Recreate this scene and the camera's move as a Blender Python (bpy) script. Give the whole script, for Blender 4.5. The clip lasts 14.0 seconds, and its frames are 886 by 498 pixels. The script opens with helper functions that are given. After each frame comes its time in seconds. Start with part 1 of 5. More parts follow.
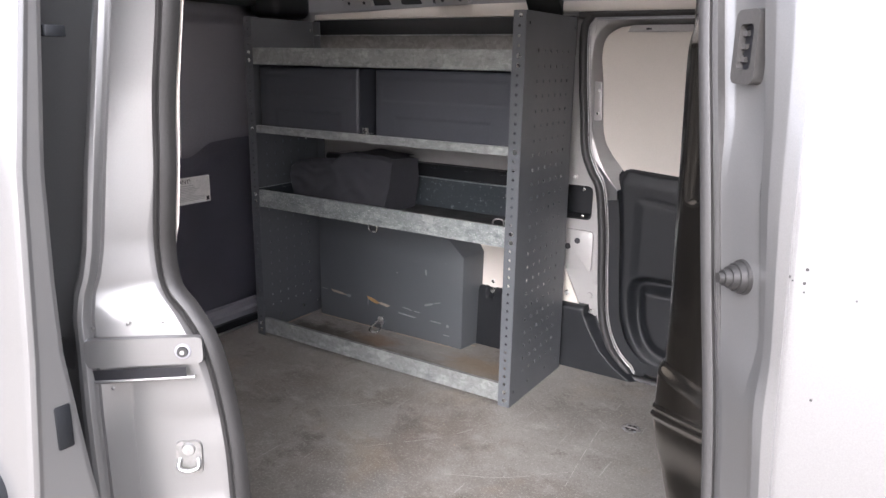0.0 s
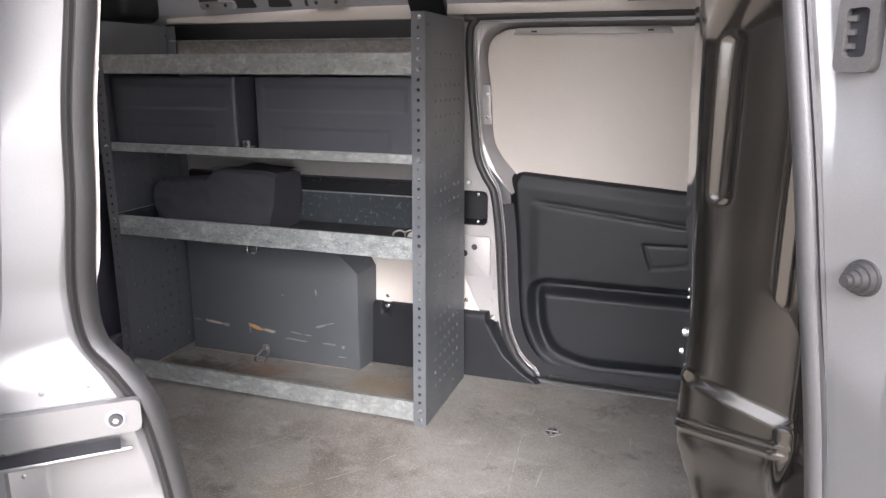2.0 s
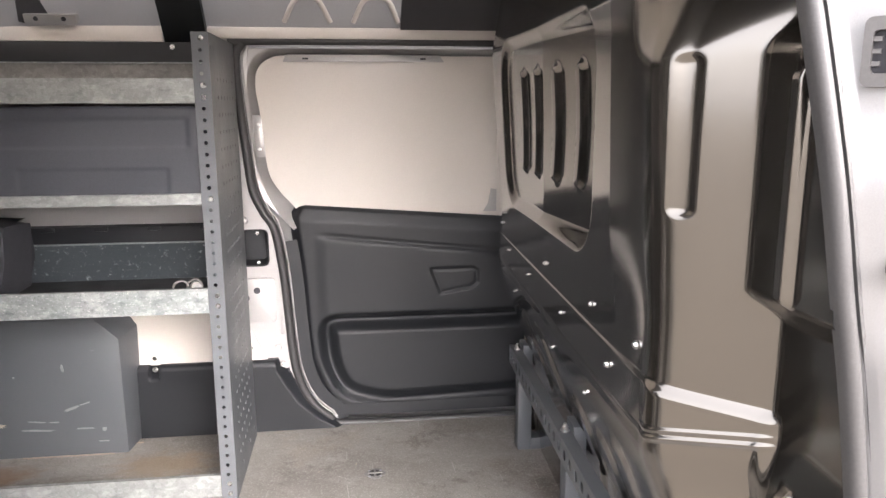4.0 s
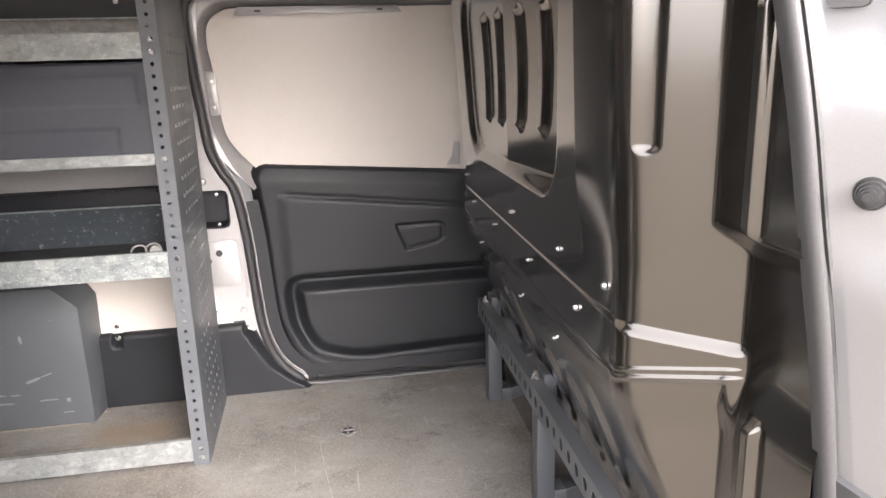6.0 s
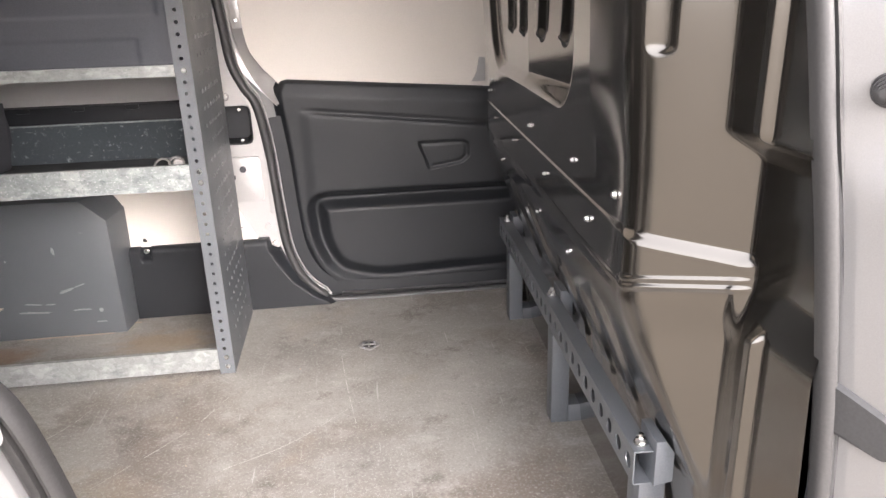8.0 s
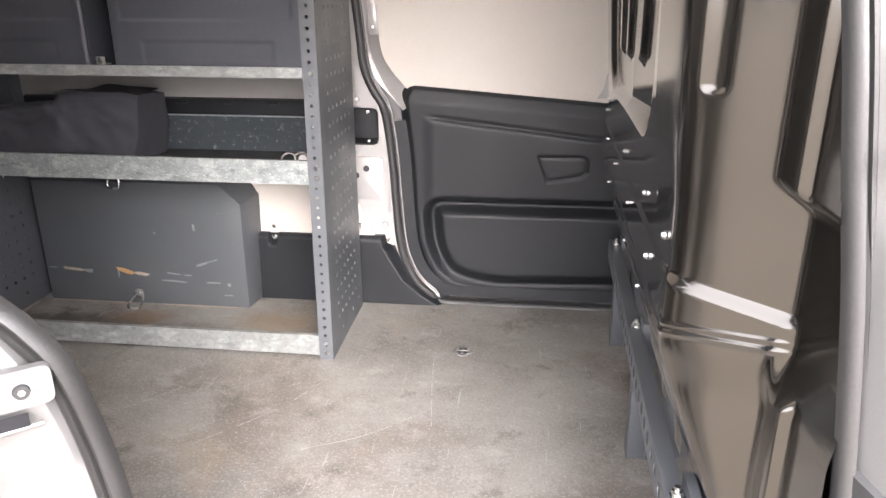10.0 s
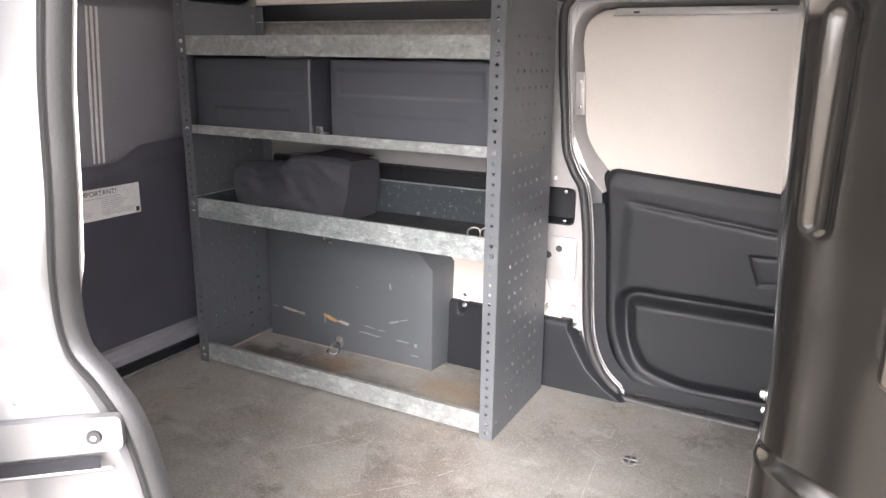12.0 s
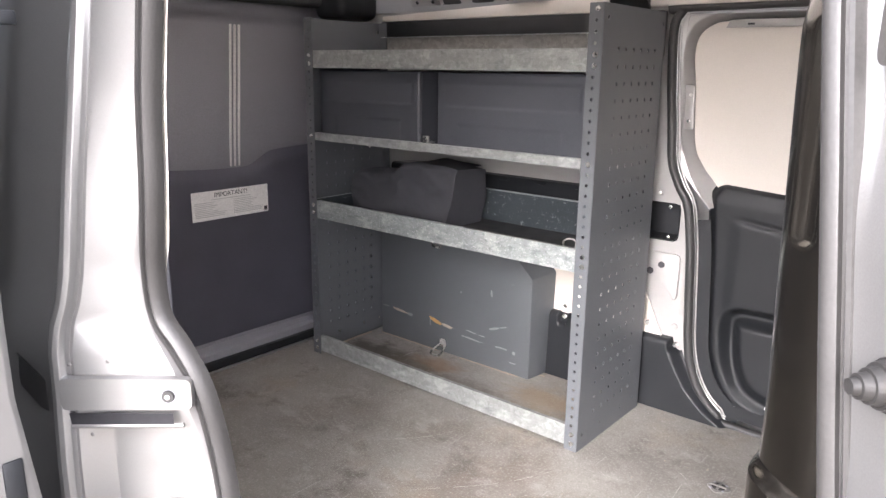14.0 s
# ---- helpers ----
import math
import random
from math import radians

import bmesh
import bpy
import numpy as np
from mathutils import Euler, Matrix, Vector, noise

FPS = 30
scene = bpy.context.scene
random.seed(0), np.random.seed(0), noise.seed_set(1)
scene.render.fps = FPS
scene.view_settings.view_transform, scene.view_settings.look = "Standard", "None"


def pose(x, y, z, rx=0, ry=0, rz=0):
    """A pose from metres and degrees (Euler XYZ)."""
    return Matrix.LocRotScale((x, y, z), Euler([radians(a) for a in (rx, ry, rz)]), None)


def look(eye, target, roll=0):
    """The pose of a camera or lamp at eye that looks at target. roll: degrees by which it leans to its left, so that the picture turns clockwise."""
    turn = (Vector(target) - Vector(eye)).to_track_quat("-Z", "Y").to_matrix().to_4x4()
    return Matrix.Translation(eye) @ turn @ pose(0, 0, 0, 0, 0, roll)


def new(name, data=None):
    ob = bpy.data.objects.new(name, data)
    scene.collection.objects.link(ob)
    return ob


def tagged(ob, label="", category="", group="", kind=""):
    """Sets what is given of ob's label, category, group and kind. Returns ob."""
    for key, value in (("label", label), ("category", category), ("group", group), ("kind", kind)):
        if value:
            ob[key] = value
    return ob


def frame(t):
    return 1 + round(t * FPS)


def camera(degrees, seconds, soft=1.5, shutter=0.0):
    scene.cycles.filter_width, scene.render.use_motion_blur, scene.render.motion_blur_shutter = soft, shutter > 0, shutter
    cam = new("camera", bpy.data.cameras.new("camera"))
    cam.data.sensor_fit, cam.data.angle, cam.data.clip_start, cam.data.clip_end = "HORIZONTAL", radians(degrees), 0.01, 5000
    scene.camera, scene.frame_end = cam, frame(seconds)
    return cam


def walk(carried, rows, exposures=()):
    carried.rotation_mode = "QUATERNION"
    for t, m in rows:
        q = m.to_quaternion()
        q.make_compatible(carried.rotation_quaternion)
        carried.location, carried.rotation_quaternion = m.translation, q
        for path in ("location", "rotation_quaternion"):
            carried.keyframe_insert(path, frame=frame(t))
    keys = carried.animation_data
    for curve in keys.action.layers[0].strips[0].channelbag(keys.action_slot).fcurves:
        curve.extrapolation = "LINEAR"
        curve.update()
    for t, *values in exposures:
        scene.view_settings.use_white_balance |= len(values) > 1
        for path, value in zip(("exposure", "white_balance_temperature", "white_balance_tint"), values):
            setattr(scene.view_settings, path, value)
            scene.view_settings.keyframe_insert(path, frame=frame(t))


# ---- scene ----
cam = camera(63.4, 14.0)
PATH = [
    (0, (0.877, -1.723, 0.975), (-0.162, -0.09, 0.471), 1.1),
    (0.5, (0.872, -1.732, 0.974), (-0.136, -0.077, 0.478), 0.9),
    (1, (0.828, -1.769, 0.971), (-0.11, -0.072, 0.481), 0.7),
    (1.5, (0.754, -1.761, 0.958), (-0.056, 0.002, 0.471), 0.4),
    (2, (0.649, -1.72, 0.961), (0.027, 0.12, 0.485), 0.2),
    (2.5, (0.524, -1.707, 0.963), (0.15, 0.203, 0.502), -0.1),
    (3, (0.394, -1.692, 0.957), (0.277, 0.257, 0.526), -0.3),
    (3.5, (0.343, -1.68, 0.953), (0.445, 0.276, 0.546), -0.2),
    (4, (0.326, -1.661, 0.948), (0.565, 0.286, 0.558), -0.2),
    (4.2, (0.325, -1.659, 0.948), (0.6, 0.283, 0.56), -0.2),
    (6.5, (0.334, -1.644, 0.917), (0.658, 0.252, 0.367), -1.6),
    (7, (0.341, -1.647, 0.908), (0.64, 0.236, 0.305), -1.9),
    (7.5, (0.35, -1.65, 0.9), (0.618, 0.221, 0.246), -1.8),
    (7.7, (0.355, -1.651, 0.897), (0.605, 0.215, 0.223), -1.8),
    (9.8, (0.463, -1.653, 0.928), (0.326, 0.214, 0.224), 0.0),
    (10, (0.498, -1.66, 0.921), (0.289, 0.212, 0.249), 0.1),
    (10.5, (0.571, -1.663, 0.935), (0.183, 0.197, 0.309), 0.5),
    (11, (0.608, -1.62, 0.936), (0.033, 0.206, 0.359), 1.3),
    (11.5, (0.626, -1.569, 0.945), (-0.109, 0.21, 0.405), 1.2),
    (12, (0.687, -1.536, 0.959), (-0.222, 0.17, 0.443), 0.8),
    (12.5, (0.772, -1.522, 0.965), (-0.292, 0.095, 0.462), 0.8),
    (13, (0.815, -1.515, 0.962), (-0.354, 0.03, 0.468), 0.7),
    (13.5, (0.826, -1.508, 0.958), (-0.397, -0.003, 0.47), 0.7),
    (14, (0.821, -1.512, 0.958), (-0.421, -0.021, 0.472), 0.8),
]
walk(cam, [(t, look(eye, target, roll)) for t, eye, target, roll in PATH], [(0, 2.32, 5950, 17), (1.5, 2.40, 5950, 17), (2.0, 2.58, 5980, 17), (3, 3.04, 6250, 17), (4.2, 3.02, 6250, 17), (7, 2.89, 6300, 17), (10, 3.05, 6220, 17), (12, 3.22, 6120, 17), (12.5, 3.26, 6120, 17), (13.3, 3.17, 6120, 17), (14, 3.12, 6120, 17)])

# ---------- light ----------
world = bpy.data.worlds.new("sky_light")
scene.world = world
world.use_nodes = True
wn = world.node_tree.nodes
sky = wn.new("ShaderNodeTexSky")
sky.sky_type = "NISHITA"
sky.sun_disc = False
sky.sun_elevation = radians(27)
sky.sun_rotation = radians(160.7)
sky.dust_density = 6.0
sky.air_density = 1.0
sky.ozone_density = 0.6
hazy = wn.new("ShaderNodeHueSaturation")
hazy.inputs["Saturation"].default_value = 0.35
world.node_tree.links.new(sky.outputs[0], hazy.inputs["Color"])
world.node_tree.links.new(hazy.outputs[0], wn["Background"].inputs[0])
wn["Background"].inputs[1].default_value = 0.10
sun_data = bpy.data.lights.new("sun", "SUN")
sun_data.energy = 1.6
sun_data.angle = radians(150)
sun_data.color = (1.0, 0.985, 0.97)
sun = new("sun", sun_data)
sun.matrix_world = look((1.75, -5.0, 2.9), (0.0, 0.0, 0.3))

# ---------- materials ----------


def material(name, base, rough=0.5, metal=0.0, coat=0.0, vary=0.15, scale=6.0, fine=120.0, bump=0.05, fine_vary=0.1, rough_vary=0.1, tint=None):
    """A surface with a broad stain, a fine grain, uneven gloss and a fine relief."""
    m = bpy.data.materials.new(name)
    m.use_nodes = True
    nt = m.node_tree
    N, L = nt.nodes, nt.links
    b = N["Principled BSDF"]
    co = N.new("ShaderNodeTexCoord")
    n1 = N.new("ShaderNodeTexNoise")
    n1.inputs["Scale"].default_value = scale
    n1.inputs["Detail"].default_value = 6
    n2 = N.new("ShaderNodeTexNoise")
    n2.inputs["Scale"].default_value = fine
    n2.inputs["Detail"].default_value = 3
    L.new(co.outputs["Object"], n1.inputs["Vector"])
    L.new(co.outputs["Object"], n2.inputs["Vector"])
    mix = N.new("ShaderNodeMix")
    mix.data_type = "RGBA"
    lo = [c * (1 - vary) for c in base]
    hi = [min(1, c * (1 + vary)) for c in (tint or base)]
    mix.inputs[6].default_value = (*lo, 1)
    mix.inputs[7].default_value = (*hi, 1)
    L.new(n1.outputs["Fac"], mix.inputs[0])
    mul = N.new("ShaderNodeMix")
    mul.data_type = "RGBA"
    mul.blend_type = "MULTIPLY"
    mul.inputs[0].default_value = 1.0
    rmp = N.new("ShaderNodeMapRange")
    rmp.inputs["From Min"].default_value = 0.3
    rmp.inputs["From Max"].default_value = 0.7
    rmp.inputs["To Min"].default_value = 1 - fine_vary
    rmp.inputs["To Max"].default_value = 1 + fine_vary
    L.new(n2.outputs["Fac"], rmp.inputs["Value"])
    L.new(mix.outputs[2], mul.inputs[6])
    L.new(rmp.outputs[0], mul.inputs[7])
    L.new(mul.outputs[2], b.inputs["Base Color"])
    rr = N.new("ShaderNodeMapRange")
    rr.inputs["From Min"].default_value = 0.3
    rr.inputs["From Max"].default_value = 0.7
    rr.inputs["To Min"].default_value = max(0.02, rough - rough_vary)
    rr.inputs["To Max"].default_value = min(1, rough + rough_vary)
    L.new(n1.outputs["Fac"], rr.inputs["Value"])
    L.new(rr.outputs[0], b.inputs["Roughness"])
    b.inputs["Metallic"].default_value = metal
    b.inputs["Coat Weight"].default_value = coat
    b.inputs["Coat Roughness"].default_value = 0.05
    if bump:
        bp = N.new("ShaderNodeBump")
        bp.inputs["Strength"].default_value = bump
        bp.inputs["Distance"].default_value = 0.002
        L.new(n2.outputs["Fac"], bp.inputs["Height"])
        L.new(bp.outputs[0], b.inputs["Normal"])
    return m


def scuffed(m, colour, amount=0.6, stretch=(2, 1, 14), scale=9.0, lowest=0.62, gloss=None):
    """Adds scattered streaks of another colour to a material."""
    nt = m.node_tree
    N, L = nt.nodes, nt.links
    b = N["Principled BSDF"]
    src = b.inputs["Base Color"].links[0].from_socket
    co = N.new("ShaderNodeTexCoord")
    mp = N.new("ShaderNodeMapping")
    mp.inputs["Scale"].default_value = stretch
    no = N.new("ShaderNodeTexNoise")
    no.inputs["Scale"].default_value = scale
    no.inputs["Detail"].default_value = 8
    no.inputs["Roughness"].default_value = 0.65
    L.new(co.outputs["Object"], mp.inputs[0])
    L.new(mp.outputs[0], no.inputs["Vector"])
    r = N.new("ShaderNodeMapRange")
    r.inputs["From Min"].default_value = lowest
    r.inputs["From Max"].default_value = lowest + 0.1
    r.inputs["To Max"].default_value = amount
    L.new(no.outputs["Fac"], r.inputs["Value"])
    mx = N.new("ShaderNodeMix")
    mx.data_type = "RGBA"
    L.new(r.outputs[0], mx.inputs[0])
    L.new(src, mx.inputs[6])
    mx.inputs[7].default_value = (*colour, 1)
    L.new(mx.outputs[2], b.inputs["Base Color"])
    return m


SILVER = material("silver_body_paint", (0.218, 0.2155, 0.213), 0.40, 0.55, 0.9, 0.04, 3, 900, 0.0, 0.05, 0.03)
WHITE = material("pale_painted_sheet", (0.60, 0.562, 0.512), 0.42, 0.0, 0.15, 0.06, 4, 300, 0.02, 0.03)
WALL = material("silver_inner_paint", (0.385, 0.378, 0.368), 0.38, 0.25, 0.3, 0.08, 5, 400, 0.02, 0.05)
RACK = scuffed(material("grey_powder_coat", (0.092, 0.099, 0.106), 0.42, 0.0, 0.0, 0.12, 5, 500, 0.12, 0.12), (0.22, 0.24, 0.25), 0.5, (3, 3, 1), 14, 0.72)
BOXM = scuffed(scuffed(material("grey_box_coat", (0.080, 0.087, 0.093), 0.45, 0.0, 0.0, 0.12, 5, 500, 0.1, 0.12), (0.30, 0.31, 0.31), 0.5, (3, 1, 18), 5, 0.70), (0.36, 0.22, 0.10), 0.6, (4, 1, 16), 4, 0.74)
BLACK = material("black_plastic_trim", (0.0130, 0.0144, 0.0166), 0.44, 0, 0, 0.2, 7, 700, 0.25, 0.2)
BLACK.node_tree.nodes["Principled BSDF"].inputs["Specular IOR Level"].default_value = 0.35
# black trim again, base lifted to stand in for veiling glare at the rear
BLACK_LIFTED = material("black_trim_lifted", (0.150, 0.150, 0.185), 0.5, 0, 0, 0.2, 7, 700, 0.25, 0.2)
GLOSS = material("gloss_black_paint", (0.0075, 0.0068, 0.0058), 0.16, 0.0, 1.0, 0.3, 3, 300, 0.012, 0.15, 0.06)
GLOSS.node_tree.nodes["Principled BSDF"].inputs["Coat IOR"].default_value = 1.55
GLOSS.node_tree.nodes["Principled BSDF"].inputs["IOR"].default_value = 1.85
GLOSS.node_tree.nodes["Principled BSDF"].inputs["Specular Tint"].default_value = (1.0, 0.90, 0.74, 1)
GLOSS.node_tree.nodes["Principled BSDF"].inputs["Specular IOR Level"].default_value = 0.5
GLOSS.node_tree.nodes["Principled BSDF"].inputs["Coat Roughness"].default_value = 0.12
RUBBER = material("grey_rubber", (0.022, 0.0213, 0.0207), 0.46, 0, 0, 0.2, 9, 300, 0.15, 0.12)
GREYRUB = material("pale_grey_rubber", (0.044, 0.0427, 0.0415), 0.5, 0, 0, 0.15, 9, 300, 0.12, 0.1)
DARKRUB = material("black_rubber", (0.03, 0.03, 0.03), 0.5, 0, 0, 0.2, 9, 300, 0.15, 0.12)
FABRIC = material("black_cloth", (0.042, 0.0435, 0.050), 0.9, 0, 0, 0.3, 12, 900, 0.5, 0.3)
BINM = material("dark_plastic_bin", (0.050, 0.054, 0.063), 0.45, 0, 0, 0.15, 5, 500, 0.15, 0.12)
ZINC = material("zinc_steel", (0.62, 0.62, 0.60), 0.28, 1.0, 0, 0.15, 40, 300, 0.05)
GREYD = material("grey_inner_paint", (0.27, 0.27, 0.295), 0.4, 0.1, 0.2, 0.1, 4, 300, 0.03)
PAPER = material("white_paper_label", (0.72, 0.71, 0.70), 0.6, 0, 0, 0.04, 12, 200, 0.02)
INK = material("black_ink", (0.03, 0.03, 0.035), 0.6, 0, 0, 0.1, 12, 200, 0.0)
INKL = material("grey_ink", (0.42, 0.42, 0.42), 0.6, 0, 0, 0.1, 12, 200, 0.0)
LINER = material("dark_headlining", (0.052, 0.052, 0.056), 0.8, 0, 0, 0.2, 8, 600, 0.3)
ALU = material("aluminium_strip", (0.50, 0.50, 0.495), 0.35, 0.9, 0, 0.1, 20, 400, 0.05)
GROUND = material("pale_concrete", (0.26, 0.23, 0.19), 0.85, 0, 0, 0.2, 1.2, 60, 0.3, 0.2)


def galvanised(name, base, light, dark, marks):
    m = material(name, base, 0.40, 0.35, 0, 0.12, 7, 260, 0.04, 0.10, 0.10)
    scuffed(m, light, 0.7, (2.5, 4, 6), 5, 0.50)
    scuffed(m, dark, 0.55, (3, 7, 8), 7, 0.55)
    if marks:
        scuffed(m, (0.66, 0.67, 0.66), 0.9, (14, 9, 26), 9, 0.57)
        scuffed(m, (0.11, 0.14, 0.135), 0.85, (22, 9, 14), 8, 0.57)
    N, L = m.node_tree.nodes, m.node_tree.links
    bs = N["Principled BSDF"]
    src = bs.inputs["Base Color"].links[0].from_socket
    co = N.new("ShaderNodeTexCoord")
    vo = N.new("ShaderNodeTexVoronoi")
    vo.inputs["Scale"].default_value = 90
    L.new(co.outputs["Object"], vo.inputs["Vector"])
    hs = N.new("ShaderNodeSeparateColor")
    L.new(vo.outputs["Color"], hs.inputs[0])
    r = N.new("ShaderNodeMapRange")
    r.inputs["To Min"].default_value = 0.86
    r.inputs["To Max"].default_value = 1.1
    L.new(hs.outputs[0], r.inputs["Value"])
    mx = N.new("ShaderNodeMix")
    mx.data_type = "RGBA"
    mx.blend_type = "MULTIPLY"
    mx.inputs[0].default_value = 1
    L.new(src, mx.inputs[6])
    L.new(r.outputs[0], mx.inputs[7])
    L.new(mx.outputs[2], bs.inputs["Base Color"])
    return m


GALV = galvanised("galvanised_steel", (0.275, 0.288, 0.28), (0.40, 0.412, 0.405), (0.16, 0.182, 0.178), False)
GALVS = galvanised("scratched_galvanised_steel", (0.255, 0.28, 0.275), (0.42, 0.438, 0.43), (0.12, 0.15, 0.146), True)
GALVB = galvanised("dull_galvanised_steel", (0.22, 0.215, 0.205), (0.26, 0.255, 0.245), (0.17, 0.17, 0.165), False)
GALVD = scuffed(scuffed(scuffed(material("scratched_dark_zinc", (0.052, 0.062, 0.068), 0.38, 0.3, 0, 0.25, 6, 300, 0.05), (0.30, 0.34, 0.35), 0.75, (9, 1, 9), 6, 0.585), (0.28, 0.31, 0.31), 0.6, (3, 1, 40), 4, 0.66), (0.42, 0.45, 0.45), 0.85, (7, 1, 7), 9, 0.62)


def floor_material():
    m = bpy.data.materials.new("worn_floor_board")
    m.use_nodes = True
    N, L = m.node_tree.nodes, m.node_tree.links
    b = N["Principled BSDF"]
    co = N.new("ShaderNodeTexCoord")

    def tex(scale, detail, stretch=(1, 1, 1), turn=0.0, rough=0.6):
        mp = N.new("ShaderNodeMapping")
        mp.inputs["Scale"].default_value = stretch
        mp.inputs["Rotation"].default_value = (0, 0, turn)
        no = N.new("ShaderNodeTexNoise")
        no.inputs["Scale"].default_value = scale
        no.inputs["Detail"].default_value = detail
        no.inputs["Roughness"].default_value = rough
        L.new(co.outputs["Object"], mp.inputs[0])
        L.new(mp.outputs[0], no.inputs["Vector"])
        return no.outputs["Fac"]

    def span(fac, lo, hi, top):
        r = N.new("ShaderNodeMapRange")
        r.inputs["From Min"].default_value = lo
        r.inputs["From Max"].default_value = hi
        r.inputs["To Max"].default_value = top
        L.new(fac, r.inputs["Value"])
        return r.outputs[0]

    def over(below, fac, colour):
        mx = N.new("ShaderNodeMix")
        mx.data_type = "RGBA"
        L.new(fac, mx.inputs[0])
        if isinstance(below, tuple):
            mx.inputs[6].default_value = (*below, 1)
        else:
            L.new(below, mx.inputs[6])
        mx.inputs[7].default_value = (*colour, 1)
        return mx.outputs[2]

    c = over((0.158, 0.148, 0.134), span(tex(2.4, 8), 0.35, 0.65, 1.0), (0.280, 0.268, 0.246))
    c = over(c, span(tex(1.7, 6, (1, 1, 1), 0.6), 0.52, 0.64, 0.8), (0.140, 0.116, 0.094))
    c = over(c, span(tex(3.1, 7, (1, 1, 1), 1.7), 0.57, 0.68, 0.34), (0.30, 0.235, 0.165))
    c = over(c, span(tex(9, 8, (1, 1.6, 1), 0.3, 0.7), 0.54, 0.68, 0.42), (0.40, 0.385, 0.36))
    c = over(c, span(tex(5, 8, (1, 1, 1), 2.0, 0.75), 0.55, 0.64, 0.75), (0.100, 0.087, 0.076))
    c = over(c, span(tex(160, 4, (1, 1, 1), 0, 0.8), 0.53, 0.66, 0.50), (0.50, 0.49, 0.47))
    c = over(c, span(tex(210, 4, (1, 1, 1), 1.0, 0.8), 0.53, 0.66, 0.45), (0.085, 0.078, 0.07))
    c = over(c, span(tex(48, 5, (1, 1.3, 1), 0.8, 0.75), 0.55, 0.70, 0.40), (0.36, 0.345, 0.32))
    c = over(c, span(tex(62, 5, (1.2, 1, 1), 2.2, 0.75), 0.56, 0.70, 0.45), (0.095, 0.085, 0.075))

    def spot(x, y, rx, ry, top):
        """A stain of ragged outline round a point."""
        mp = N.new("ShaderNodeMapping")
        mp.inputs["Location"].default_value = (-x / rx, -y / ry, 0)
        mp.inputs["Scale"].default_value = (1 / rx, 1 / ry, 1)
        L.new(co.outputs["Object"], mp.inputs[0])
        ln = N.new("ShaderNodeVectorMath")
        ln.operation = "LENGTH"
        L.new(mp.outputs[0], ln.inputs[0])
        sub = N.new("ShaderNodeMath")
        sub.operation = "MULTIPLY_ADD"
        L.new(tex(14, 6, (1, 1.8, 1), x, 0.7), sub.inputs[0])
        sub.inputs[1].default_value = 2.4
        sub.inputs[2].default_value = 0.0
        df = N.new("ShaderNodeMath")
        df.operation = "SUBTRACT"
        L.new(sub.outputs[0], df.inputs[0])
        L.new(ln.outputs["Value"], df.inputs[1])
        return span(df.outputs[0], 0.0, 0.7, top)

    for x, y, rx, ry, top, colour in ((-0.86, 0.13, 0.16, 0.08, 0.85, (0.050, 0.040, 0.032)), (-0.70, 0.15, 0.12, 0.06, 0.70, (0.070, 0.052, 0.036)), (-0.62, 0.20, 0.10, 0.05, 0.60, (0.20, 0.115, 0.055)), (-0.20, 0.20, 0.14, 0.08, 0.45, (0.26, 0.175, 0.09)), (-0.42, 0.12, 0.16, 0.05, 0.55, (0.085, 0.070, 0.055)), (-0.10, 0.06, 0.08, 0.03, 0.5, (0.24, 0.165, 0.09))):
        c = over(c, spot(x, y, rx, ry, top), colour)
    for turn, sc, st in ((0.5, 7, (22, 0.8, 1)), (-0.9, 6, (26, 0.7, 1)), (1.35, 8, (24, 0.9, 1))):
        c = over(c, span(tex(sc, 2, st, turn, 0.4), 0.738, 0.765, 0.55), (0.42, 0.41, 0.39))
    L.new(c, b.inputs["Base Color"])
    b.inputs["Roughness"].default_value = 0.48
    rr = N.new("ShaderNodeMapRange")
    rr.inputs["To Min"].default_value = 0.34
    rr.inputs["To Max"].default_value = 0.68
    L.new(tex(4, 6), rr.inputs["Value"])
    L.new(rr.outputs[0], b.inputs["Roughness"])
    bp = N.new("ShaderNodeBump")
    bp.inputs["Strength"].default_value = 0.32
    bp.inputs["Distance"].default_value = 0.0015
    L.new(tex(240, 4, (1, 1, 1), 0, 0.8), bp.inputs["Height"])
    L.new(bp.outputs[0], b.inputs["Normal"])
    return m


FLOORM = floor_material()

# ---------- mesh helpers ----------


def finish(ob, mat, smooth=40):
    me = ob.data
    me.materials.append(mat)
    if smooth:
        me.shade_smooth()
        me.set_sharp_from_angle(angle=radians(smooth))
    return ob


def part(name, bm, mat, parent=None, label="", smooth=40):
    """Links a bmesh as one mesh object under a thing."""
    me = bpy.data.meshes.new(name)
    bmesh.ops.recalc_face_normals(bm, faces=bm.faces)
    bm.to_mesh(me)
    bm.free()
    ob = new(name, me)
    finish(ob, mat, smooth)
    ob.parent = parent
    if label:
        tagged(ob, label)
    return ob


def thing(name, label, category, group="", kind="", at=(0, 0, 0)):
    ob = new(name)
    ob.empty_display_size = 0.05
    ob.location = at
    return tagged(ob, label, category, group, kind)


